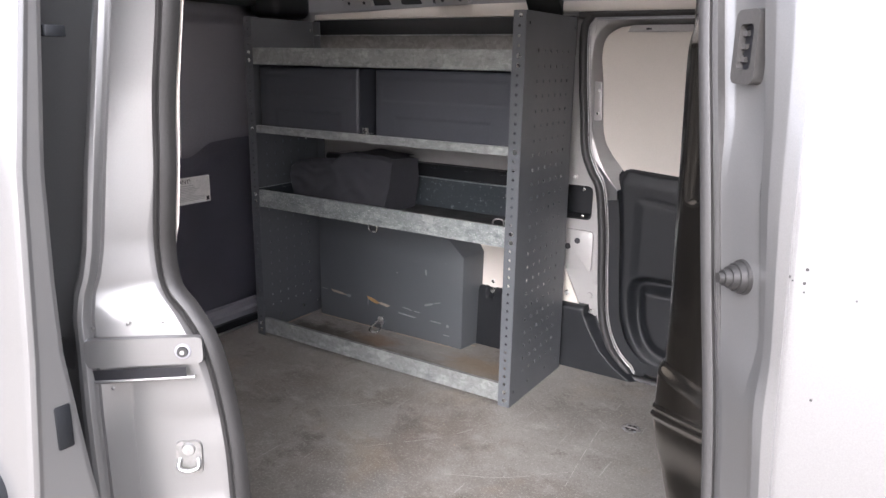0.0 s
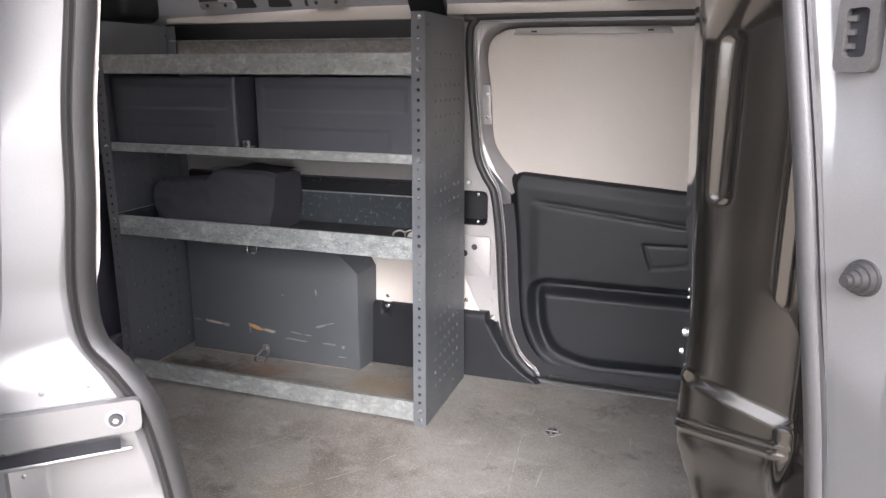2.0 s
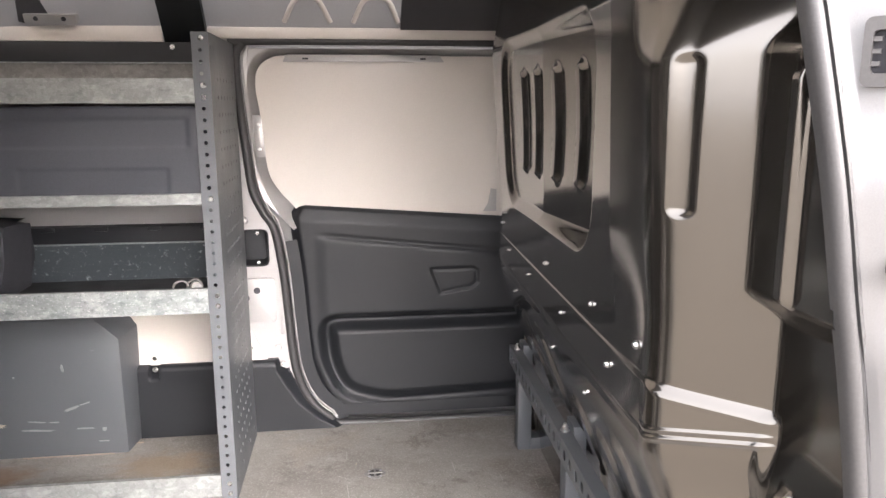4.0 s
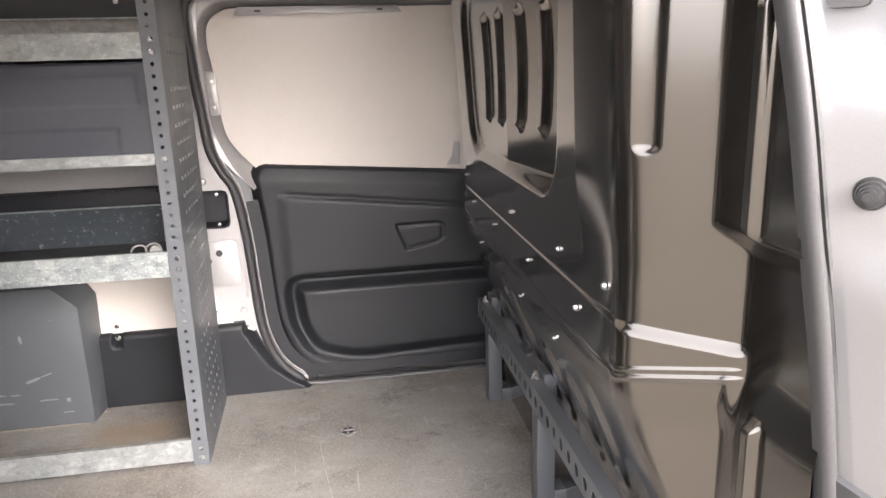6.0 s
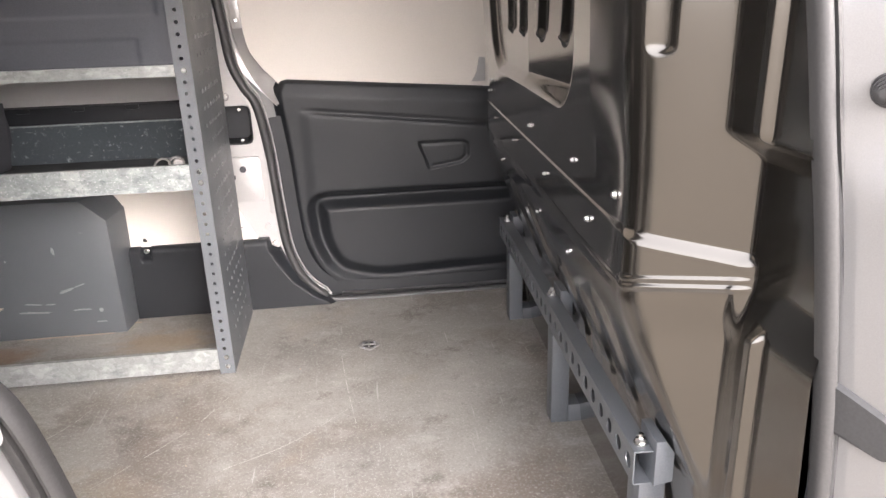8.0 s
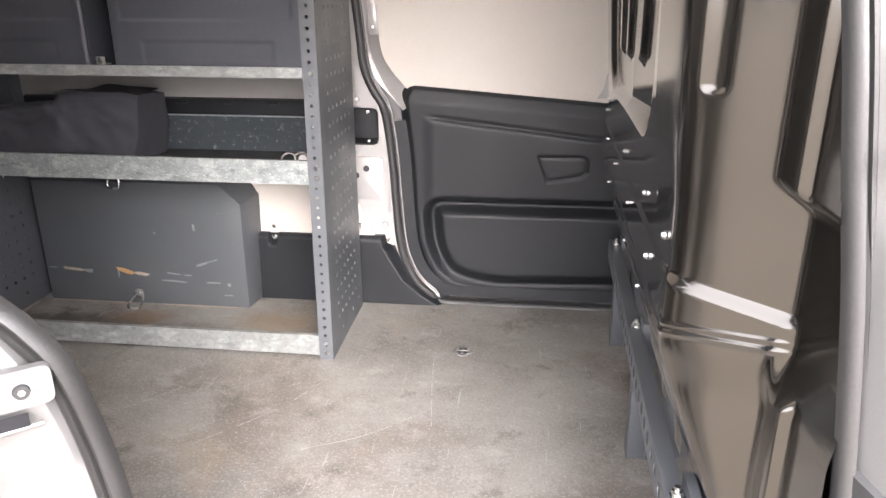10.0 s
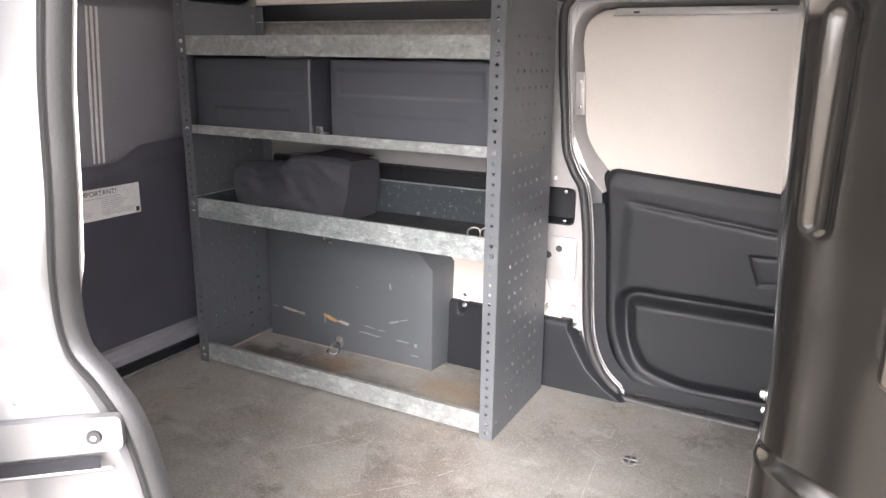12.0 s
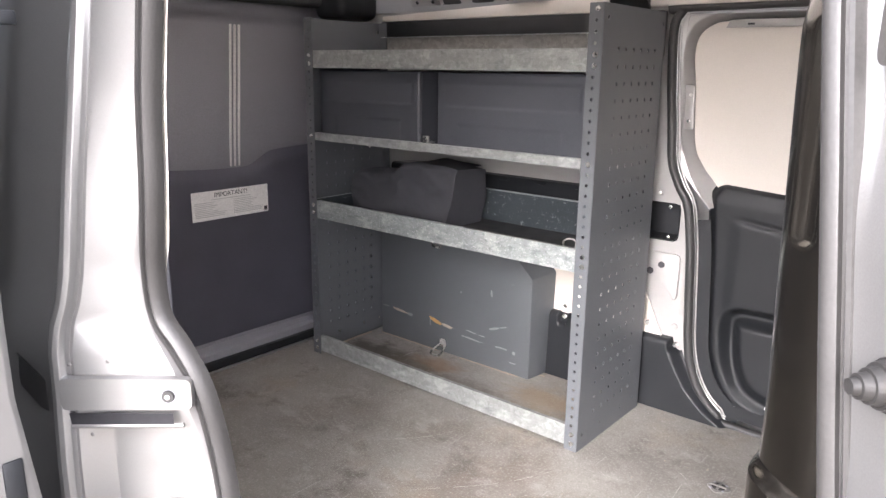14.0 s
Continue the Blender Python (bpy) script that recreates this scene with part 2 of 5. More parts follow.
def box(bm, x0, x1, y0, y1, z0, z1, bevel=0.0, seg=2):
    vs = [bm.verts.new(p) for p in ((x0, y0, z0), (x1, y0, z0), (x1, y1, z0), (x0, y1, z0), (x0, y0, z1), (x1, y0, z1), (x1, y1, z1), (x0, y1, z1))]
    fs = [bm.faces.new([vs[i] for i in f]) for f in ((0, 3, 2, 1), (4, 5, 6, 7), (0, 1, 5, 4), (1, 2, 6, 5), (2, 3, 7, 6), (3, 0, 4, 7))]
    if bevel:
        bmesh.ops.bevel(bm, geom=list({e for f in fs for e in f.edges}), offset=bevel, segments=seg, affect="EDGES", profile=0.5)
    return bm


def boxed(x0, x1, y0, y1, z0, z1, bevel=0.0, seg=2):
    return box(bmesh.new(), x0, x1, y0, y1, z0, z1, bevel, seg)


def place(axis, a, u, v):
    """A point from its height along an axis and its two other coordinates."""
    return (a, u, v) if axis == "x" else (u, a, v) if axis == "y" else (u, v, a)


def slab(bm, poly, axis, a, b, bevel=0.0):
    """A polygon drawn out along an axis from a to b."""
    lo = [bm.verts.new(place(axis, a, *p)) for p in poly]
    hi = [bm.verts.new(place(axis, b, *p)) for p in poly]
    n = len(poly)
    f0, f1 = bm.faces.new(lo), bm.faces.new(hi[::-1])
    for i in range(n):
        bm.faces.new((lo[i], hi[i], hi[(i + 1) % n], lo[(i + 1) % n]))
    if bevel:
        bmesh.ops.bevel(bm, geom=list(set(f0.edges) | set(f1.edges)), offset=bevel, segments=2, affect="EDGES", profile=0.5)
    return bm


def rounded(points, r, seg=5):
    """A closed outline with its corners rounded by r."""
    out, n = [], len(points)
    for i in range(n):
        p, a, b = Vector(points[i]), Vector(points[i - 1]), Vector(points[(i + 1) % n])
        da, db = (a - p), (b - p)
        k = min(r, da.length * 0.45, db.length * 0.45)
        s, e = p + da.normalized() * k, p + db.normalized() * k
        for j in range(seg + 1):
            t = j / seg
            out.append(tuple((1 - t) ** 2 * s + 2 * t * (1 - t) * p + t * t * e))
    return out


def smooth_path(points, step=8, closed=False):
    """Points along a smooth curve through the given ones."""
    P = [Vector(p) for p in points]
    n, out = len(P), []
    for i in range(n if closed else n - 1):
        a, b = P[i], P[(i + 1) % n]
        m0 = (b - P[i - 1]) / 2 if (i > 0 or closed) else b - a
        c = P[(i + 2) % n] if (i + 2 < n or closed) else b
        m1 = (c - a) / 2 if (i + 2 < n or closed) else b - a
        for j in range(step):
            t = j / step
            out.append((2 * t**3 - 3 * t**2 + 1) * a + (t**3 - 2 * t**2 + t) * m0 + (-2 * t**3 + 3 * t**2) * b + (t**3 - t**2) * m1)
    if not closed:
        out.append(P[-1])
    return out


def sweep(bm, path, profile, up=(0, 1, 0), closed=False, caps=True):
    """Draws a closed profile (side, out) along a path; out points along up."""
    path = [Vector(p) for p in path]
    n, rings = len(path), []
    for i, p in enumerate(path):
        a = path[i - 1] if (i or closed) else p
        b = path[(i + 1) % n] if (i < n - 1 or closed) else p
        d = (b - a).normalized()
        o = Vector(up)
        o = (o - d * o.dot(d)).normalized()
        s = d.cross(o)
        rings.append([bm.verts.new(p + s * u + o * v) for u, v in profile])
    m = len(profile)
    for i in range(n if closed else n - 1):
        r, q = rings[i], rings[(i + 1) % n]
        for j in range(m):
            bm.faces.new((r[j], r[(j + 1) % m], q[(j + 1) % m], q[j]))
    if caps and not closed:
        bm.faces.new(rings[0][::-1])
        bm.faces.new(rings[-1])
    return bm


def circle(r, n=10, sx=1.0, sy=1.0):
    return [(r * sx * math.cos(2 * math.pi * i / n), r * sy * math.sin(2 * math.pi * i / n)) for i in range(n)]


def disc(bm, centre, normal, r, h, n=14, r2=None):
    """A short round stub from centre along normal."""
    nrm = Vector(normal).normalized()
    q = nrm.to_track_quat("Z", "Y").to_matrix()
    c = Vector(centre)
    r2 = r if r2 is None else r2
    lo = [bm.verts.new(c + q @ Vector((*p, 0))) for p in circle(r, n)]
    hi = [bm.verts.new(c + q @ Vector((*p, h))) for p in circle(r2, n)]
    bm.faces.new(lo[::-1])
    bm.faces.new(hi)
    for i in range(n):
        bm.faces.new((lo[i], lo[(i + 1) % n], hi[(i + 1) % n], hi[i]))
    return bm


def grid(bm, nu, nv, f, keep=None):
    """A sheet of nu x nv points f(u, v), u and v from 0 to 1."""
    vs = [[bm.verts.new(f(i / (nu - 1), j / (nv - 1))) for i in range(nu)] for j in range(nv)]
    for j in range(nv - 1):
        for i in range(nu - 1):
            if keep is None or keep(i, j):
                bm.faces.new((vs[j][i], vs[j][i + 1], vs[j + 1][i + 1], vs[j + 1][i]))
    return bm


def lerp(x, xs, ys):
    return float(np.interp(x, xs, ys))


def sstep(a, b, x):
    t = min(1.0, max(0.0, (x - a) / (b - a)))
    return t * t * (3 - 2 * t)


def bolt(name, at, normal, r, parent=None, mat=None, h=0.006):
    bm = bmesh.new()
    n = Vector(normal).normalized()
    disc(bm, at, n, r * 1.35, h * 0.3, 16)
    disc(bm, Vector(at) + n * h * 0.3, n, r, h * 0.7, 6, r * 0.92)
    return part(name, bm, mat or ZINC, parent, smooth=30)


def punched(bm, axis, level, thick, us, vs, holes):
    """A plate of cells between the lines us and vs; cells named in holes stay open, with walls through the thickness."""
    F = {}

    def vert(i, j, k):
        if (i, j, k) not in F:
            F[i, j, k] = bm.verts.new(place(axis, level + k * thick, us[i], vs[j]))
        return F[i, j, k]

    nu, nv = len(us) - 1, len(vs) - 1
    solid = {(i, j) for i in range(nu) for j in range(nv)} - set(holes)
    for i, j in solid:
        for k in (0, 1):
            bm.faces.new((vert(i, j, k), vert(i + 1, j, k), vert(i + 1, j + 1, k), vert(i, j + 1, k)))
        for (di, dj), (a, b) in {(-1, 0): ((0, 0), (0, 1)), (1, 0): ((1, 0), (1, 1)), (0, -1): ((0, 0), (1, 0)), (0, 1): ((0, 1), (1, 1))}.items():
            if (i + di, j + dj) not in solid:
                bm.faces.new((vert(i + a[0], j + a[1], 0), vert(i + b[0], j + b[1], 0), vert(i + b[0], j + b[1], 1), vert(i + a[0], j + a[1], 1)))
    return bm


def holed_strip(bm, axis, level, thick, u0, u1, v0, v1, centres, r, uc=None, along="v", n=8):
    """A strip with round holes in a row along v, each in a cell of its own."""
    uc = (u0 + u1) / 2 if uc is None else uc
    cs = sorted(centres)
    cuts = [v0] + [(a + b) / 2 for a, b in zip(cs, cs[1:])] + [v1]

    def P(u, v, k):
        return bm.verts.new(place(axis, level + k * thick, u, v) if along == "v" else place(axis, level + k * thick, v, u))

    for c, a, b in zip(cs, cuts, cuts[1:]):
        rings = []
        for k in (0, 1):
            sq = [P(u1, b, k), P(u0, b, k), P(u0, a, k), P(u1, a, k)]
            ci = [P(uc + r * math.cos(2 * math.pi * (i + 0.5) / n), c + r * math.sin(2 * math.pi * (i + 0.5) / n), k) for i in range(n)]
            q = n // 4
            for s in range(4):
                lo, hi = s * q, (s + 1) * q
                for i in range(lo, hi - 1):
                    bm.faces.new((sq[s], ci[i], ci[i + 1]))
                bm.faces.new((sq[s], ci[hi - 1], ci[hi % n], sq[(s + 1) % 4]))
            rings.append((sq, ci))
        for i in range(n):
            bm.faces.new((rings[0][1][i], rings[0][1][(i + 1) % n], rings[1][1][(i + 1) % n], rings[1][1][i]))
        for i in (1, 3):
            bm.faces.new((rings[0][0][i], rings[0][0][(i + 1) % 4], rings[1][0][(i + 1) % 4], rings[1][0][i]))
        if a == v0:
            bm.faces.new((rings[0][0][2], rings[0][0][3], rings[1][0][3], rings[1][0][2]))
        if b == v1:
            bm.faces.new((rings[0][0][0], rings[0][0][1], rings[1][0][1], rings[1][0][0]))
    bmesh.ops.remove_doubles(bm, verts=bm.verts[:], dist=1e-5)
    return bm

# ---------- floor, ground, roof ----------
bm = bmesh.new()
grid(bm, 60, 60, lambda u, v: (-400 + 800 * u, -400 + 800 * v, -0.56))
tagged(part("ground", bm, GROUND, smooth=0), "pale concrete ground outside the van", "ground", kind="structure")

bm = boxed(-1.115, 0.93, -1.075, 0.41, -0.02, 0.0)
tagged(part("floor", bm, FLOORM, smooth=0), "worn grey-brown board floor with scratches and dust", "floor", kind="structure")
bm = boxed(-1.3, 0.98, -1.06, 0.46, -0.14, -0.022)
tagged(part("floor_pan", bm, WALL, smooth=0), "silver sheet floor pan under the boards", "floor", kind="structure")

bm = bmesh.new()


def roof_point(u, v):
    x = -1.35 + 2.35 * u
    y = -1.0 + 1.3 * v
    z = 1.27 + 0.035 * math.sin(math.pi * v) + 0.012 * sstep(0.5, 0.9, math.cos(2 * math.pi * (x + 0.35) / 0.62))
    return (x, y, z)


grid(bm, 120, 24, roof_point)
bmesh.ops.solidify(bm, geom=bm.faces[:], thickness=0.02)
tagged(part("ceiling", bm, WHITE), "pale painted sheet roof with pressed ribs", "ceiling", kind="structure")

bm = bmesh.new()
grid(bm, 12, 24, lambda u, v: (0.465 + 0.48 * u, -0.95 + 1.2 * v, 1.252 + 0.02 * math.sin(math.pi * v) - 0.012 * sstep(0.12, 0.0, u)))
bmesh.ops.solidify(bm, geom=bm.faces[:], thickness=0.012)
tagged(part("headlining", bm, LINER), "dark headlining panel under the front of the roof", "headlining", kind="structure")

# ---------- far side wall ----------
WALL_Y = 0.412
AP = [(0.95, 1.125), (0.07, 1.125), (0.028, 1.113), (0.009, 1.07), (0.016, 0.93), (0.027, 0.82), (0.037, 0.72), (0.063, 0.655), (0.093, 0.60), (0.112, 0.47), (0.122, 0.32), (0.136, 0.18), (0.172, 0.085), (0.23, 0.025), (0.30, 0.0), (0.95, 0.0)]
ap_path = smooth_path([(x, WALL_Y, z) for x, z in AP[1:-1]], 6)
ap_xz = [(p.x, p.z) for p in ap_path]

bm = bmesh.new()
POCKET = (-0.045, 0.072, 0.500, 0.602)


def wall_edge(z):
    zs = [q[1] for q in ap_xz][::-1]
    xs = [q[0] for q in ap_xz][::-1]
    return lerp(z, zs, xs) - 0.006


zl = sorted({0.0, 1.16, POCKET[2], POCKET[3], *[i * 0.02 for i in range(1, 58)]})
xl = [-1.35, -1.0, -0.6, -0.3, POCKET[0], -0.02, 0.0]
rows = []
for z in zl:
    e = wall_edge(z)
    px = min(POCKET[1], e - 0.012)
    rows.append([bm.verts.new((x, WALL_Y, z)) for x in xl[:5]] + [bm.verts.new((POCKET[0] + (px - POCKET[0]) * 0.5, WALL_Y, z)), bm.verts.new((px, WALL_Y, z)), bm.verts.new((e, WALL_Y, z))])
for j in range(len(zl) - 1):
    for i in range(7):
        if i in (4, 5) and POCKET[2] <= zl[j] < POCKET[3]:
            continue
        bm.faces.new((rows[j][i], rows[j][i + 1], rows[j + 1][i + 1], rows[j + 1][i]))
wall_far = tagged(part("wall_far", bm, WALL, smooth=30), "silver painted inner side panel with pressings and holes", "wall", kind="structure")

bm = bmesh.new()
slab(bm, rounded([(0.0, 0.33), (0.088, 0.33), (0.088, 0.462), (-0.03, 0.462)], 0.012), "y", WALL_Y, WALL_Y - 0.010, 0.004)
part("pressing", bm, WALL, wall_far)
bm = bmesh.new()
slab(bm, rounded([(0.098, 0.29), (0.118, 0.29), (0.112, 0.46), (0.100, 0.46)], 0.008), "y", WALL_Y, WALL_Y - 0.008, 0.003)
part("pressing", bm, WALL, wall_far)
for x, z, r in ((0.037, 0.427, 0.0095), (0.005, 0.405, 0.010)):
    bm = bmesh.new()
    disc(bm, (x, WALL_Y - 0.0105, z), (0, -1, 0), r, 0.0015, 18)
    part("hole", bm, INK, wall_far, "dark round hole")
for x, z in ((0.012, 0.631), (0.088, 0.250)):
    bm = bmesh.new()
    disc(bm, (x, WALL_Y, z), (0, -1, 0), 0.010, 0.004, 16, 0.008)
    part("plug", bm, WALL, wall_far)
bolt("bolt", (0.012, WALL_Y - 0.004, 0.631), (0, -1, 0), 0.004, wall_far)

# gusset plate between rack and wall
bm = bmesh.new()
slab(bm, [(-0.33, 0.215), (0.058, 0.215), (0.0, 0.335), (-0.33, 0.475)], "y", 0.400, 0.404)
gus = thing("fixing_plate", "pale painted sheet plate bolted to the side wall", "plate")
part("plate", bm, WHITE, gus)
bolt("bolt", (0.014, 0.400, 0.249), (0, -1, 0), 0.006, gus)
bolt("bolt", (-0.262, 0.400, 0.238), (0, -1, 0), 0.006, gus)

# rail cover behind the middle shelf
rc = thing("rail_cover", "black plastic cover of the outer door rail in the side wall", "cover")
bm = bmesh.new()
sec = [(0.4115, 0.49), (0.4115, 0.628), (0.398, 0.624), (0.394, 0.612), (0.396, 0.49)]
slab(bm, [(y, z) for y, z in sec], "x", -1.02, -0.05)
part("body", bm, BLACK, rc)
for i in range(7):
    x = -0.95 + 0.14 * i
    part("clip", boxed(x, x + 0.035, 0.391, 0.397, 0.612, 0.6255, 0.002), BLACK, rc)
bm = bmesh.new()
pk = rounded([(POCKET[0], POCKET[2]), (POCKET[1], POCKET[2]), (POCKET[1], POCKET[3]), (POCKET[0], POCKET[3])], 0.02)
lo = [bm.verts.new((x, WALL_Y - 0.002, z)) for x, z in pk]
hi = [bm.verts.new((0.0135 + (x - 0.0135) * 0.86, WALL_Y + 0.05, 0.551 + (z - 0.551) * 0.86)) for x, z in pk]
rim = [bm.verts.new((0.0135 + (x - 0.0135) * 1.07, WALL_Y - 0.003, 0.551 + (z - 0.551) * 1.07)) for x, z in pk]
for i in range(len(pk)):
    j = (i + 1) % len(pk)
    bm.faces.new((lo[i], lo[j], hi[j], hi[i]))
    bm.faces.new((rim[i], rim[j], lo[j], lo[i]))
bm.faces.new(hi)
part("pocket", bm, BLACK, rc)
for z in (0.508, 0.594):
    bolt("screw", (0.045, WALL_Y - 0.001, z), (0, -1, 0), 0.0035, rc)

# upper dark band and roof side rail
bm = boxed(-1.06, -0.01, 0.385, 0.411, 1.0, 1.118, 0.004)
tagged(part("upper_lining", bm, BLACK), "black lining strip along the wall under the roof rail", "trim", kind="structure")

cant = thing("roof_side_rail", "pale painted roof side rail with pressed triangular webs", "rail", kind="structure")
bm = bmesh.new()


def cant_point(u, v):
    x = -1.3 + 2.26 * u
    y = 0.412 - 0.13 * v
    z = 1.148 + 0.17 * v + 0.01 * math.sin(math.pi * v)
    return (x, y, z)


grid(bm, 40, 8, cant_point)
bmesh.ops.solidify(bm, geom=bm.faces[:], thickness=0.006)
# the darker wall paint here stands in for shade above the lip
part("rail_sheet", bm, WALL, cant)
bm = bmesh.new()
box(bm, -0.06, 0.95, 0.392, 0.418, 1.128, 1.160, 0.008)
part("lower_lip", bm, WHITE, cant)
bm = bmesh.new()
slab(bm, [(-1.06, 1.119), (-0.17, 1.119), (-0.17, 1.160), (-0.45, 1.158), (-1.06, 1.136)], "y", 0.392, 0.408, 0.003)
part("lower_lip", bm, WHITE, cant)
for pts in ([(0.148, 0.13), (0.186, 0.42), (0.238, 0.42), (0.272, 0.13)], [(0.333, 0.13), (0.368, 0.42), (0.425, 0.42), (0.456, 0.13)]):
    bm = bmesh.new()
    P = [Vector(cant_point((x + 1.3) / 2.26, v)) + Vector((0, 0.001, 0.0)) for x, v in pts]
    sweep(bm, smooth_path(P, 5), circle(0.007, 10), (0, -0.8, -0.6))
    part("pressed_web", bm, WHITE, cant)
bm = bmesh.new()
slab(bm, [(0.40, 1.15), (0.24, 1.262), (0.24, 1.275), (0.41, 1.17)], "x", 0.462, 0.95)
part("end_cover", bm, LINER, cant)
bm = bmesh.new()
slab(bm, [(0.395, 1.118), (0.27, 1.275), (0.29, 1.29), (0.408, 1.14)], "x", -0.165, -0.055)
part("pillar_cover", bm, BLACK, cant)
bolt("bolt", (-0.145, 0.384, 1.105), (0, -1, 0), 0.005, cant)
for x0 in (-0.90, -0.503):
    bm = bmesh.new()
    slab(bm, [(0.372, 1.160), (0.362, 1.182), (0.392, 1.190), (0.396, 1.168)], "x", x0, x0 + 0.128, 0.002)
    br = part("bracket", bm, WALL, cant)
    for dx in (0.03, 0.098):
        bm = bmesh.new()
        disc(bm, (x0 + dx, 0.3665, 1.172), (0, -0.9, -0.42), 0.006, 0.0015, 12)
        part("hole", bm, INK, br)
for x0 in (-0.915, -0.785, -0.655, -0.525):
    bm = bmesh.new()
    pts = [(x0, 0.10), (x0 + 0.020, 0.56), (x0 + 0.060, 0.56), (x0 + 0.085, 0.10)]
    slab(bm, [(x, v) for x, v in rounded(pts, 0.02)], "z", 0, 0.004)
    for v in bm.verts:
        v.co = Vector(cant_point((v.co.x + 1.3) / 2.26, v.co.y)) + Vector((0, -0.005 - v.co.z, -0.004))
    part("opening", bm, LINER, cant, "dark pressed opening")

# ---------- far sliding door, closed ----------
door = thing("door_1", "closed sliding door with pale blank panel and black lower trim", "door", kind="structure")
bm = bmesh.new()
prof = circle(0.0125, 12)
sweep(bm, [p + Vector((0.002, -0.004, 0)) for p in smooth_path([(x, WALL_Y, z) for x, z in AP], 6)], prof, (0, -1, 0))
part("seal", bm, DARKRUB, door, "black rubber door seal")


def inset(path, d):
    out = []
    for i, p in enumerate(path):
        a, b = path[max(i - 1, 0)], path[min(i + 1, len(path) - 1)]
        t = (Vector(b) - Vector(a)).normalized()
        out.append((p[0] - t.y * d, p[1] + t.x * d))
    return out


full = [(p.x, p.z) for p in smooth_path([(x, 0, z) for x, z in AP], 6)]
k_end = max(i for i, p in enumerate(full) if p[1] > 0.60)


def resample(path, n):
    """n points evenly spaced along a polyline."""
    P = np.array(path)
    d = np.r_[0, np.cumsum(np.hypot(*np.diff(P, axis=0).T))]
    t = np.linspace(0, d[-1], n)
    return [(float(np.interp(q, d, P[:, 0])), float(np.interp(q, d, P[:, 1]))) for q in t]


def loft(bm, paths, n=90):
    rings = [[bm.verts.new((x, y, z)) for x, z in resample(path, n)] for path, y in paths]
    for r, q in zip(rings, rings[1:]):
        for i in range(n - 1):
            bm.faces.new((r[i], r[i + 1], q[i + 1], q[i]))
    return bm


def curve2(points):
    return [(p.x, p.z) for p in smooth_path([(x, 0, z) for x, z in points], 6)]


GROOVE = curve2([(0.95, 1.107), (0.34, 1.107), (0.138, 1.107), (0.093, 1.101), (0.056, 1.077), (0.036, 1.022), (0.041, 0.928), (0.044, 0.86), (0.048, 0.789), (0.079, 0.697), (0.110, 0.647), (0.15, 0.60)])
PANEL = curve2([(0.95, 1.089), (0.374, 1.089), (0.150, 1.089), (0.098, 1.081), (0.064, 1.052), (0.056, 1.0), (0.065, 0.929), (0.079, 0.773), (0.106, 0.713), (0.145, 0.667), (0.20, 0.60)])
bm = bmesh.new()
loft(bm, [(inset([p for p in full if p[1] > 0.668], 0.0205), 0.423), (inset(GROOVE, -0.004), 0.426), (GROOVE, 0.429), (inset(GROOVE, 0.002), 0.436), (inset(PANEL, -0.003), 0.474), (inset(PANEL, 0.01), 0.476)], 140)
part("upper_frame", bm, WALL, door)
for d in (0.012, 0.0185):
    bm = bmesh.new()
    sweep(bm, [(x, 0.4155 if d < 0.015 else 0.419, max(z, 0.006)) for x, z in inset(full, d) if x < 0.30 or z > 0.5], circle(0.0020, 8), (0, -1, 0))
    part("edge_bead", bm, ALU if d < 0.015 else WALL, door, "bright edge of the door frame")
bm = bmesh.new()
loft(bm, [(inset(full[k_end + 2 :], 0.020), 0.4205), (inset(full[k_end + 2 :], 0.032), 0.421), (inset(full[k_end + 2 :], 0.055), 0.4225)])
part("edge_band", bm, BLACK, door)
bm = bmesh.new()
slab(bm, [(0.705, 0.640), (0.745, 0.640), (0.745, 0.705), (0.728, 0.708), (0.722, 0.665)], "y", 0.436, 0.442, 0.001)
part("bracket", bm, WALL, door)
bm = bmesh.new()
slab(bm, PANEL + [(0.95, 0.60)], "y", 0.456, 0.468, 0.003)
part("blank_panel", bm, WHITE, door, "pale cream blank panel in place of glass")
bm = bmesh.new()
slab(bm, rounded([(0.050, 0.808), (0.076, 0.808), (0.068, 0.926), (0.044, 0.926)], 0.004), "y", 0.440, 0.446, 0.001)
brk = part("bracket", bm, WALL, door)
for z in (0.83, 0.90):
    bolt("rivet", (0.061, 0.440, z), (0, -1, 0), 0.0035, brk)
bm = bmesh.new()
slab(bm, [(0.135, 1.072), (0.145, 1.092), (0.575, 1.092), (0.59, 1.072)], "y", 0.442, 0.450, 0.002)
brk = part("bracket", bm, WALL, door)
for x in (0.19, 0.52):
    part("slot", boxed(x, x + 0.016, 0.440, 0.4425, 1.078, 1.083, 0), INK, brk)


def trim_left(z):
    return lerp(z, [0.02, 0.06, 0.12, 0.20, 0.32, 0.47, 0.60, 0.635, 0.668], [0.32, 0.235, 0.190, 0.166, 0.158, 0.150, 0.136, 0.134, 0.152])


def within(x, z, pts):
    """How far in metres a point lies within a convex outline."""
    d = 1e9
    for (ax, az), (bx, bz) in zip(pts, pts[1:] + pts[:1]):
        l = math.hypot(bx - ax, bz - az)
        d = min(d, ((bx - ax) * (z - az) - (bz - az) * (x - ax)) / l)
    return d


def inside(x, z, pts, soft):
    return sstep(-soft, soft, within(x, z, pts))


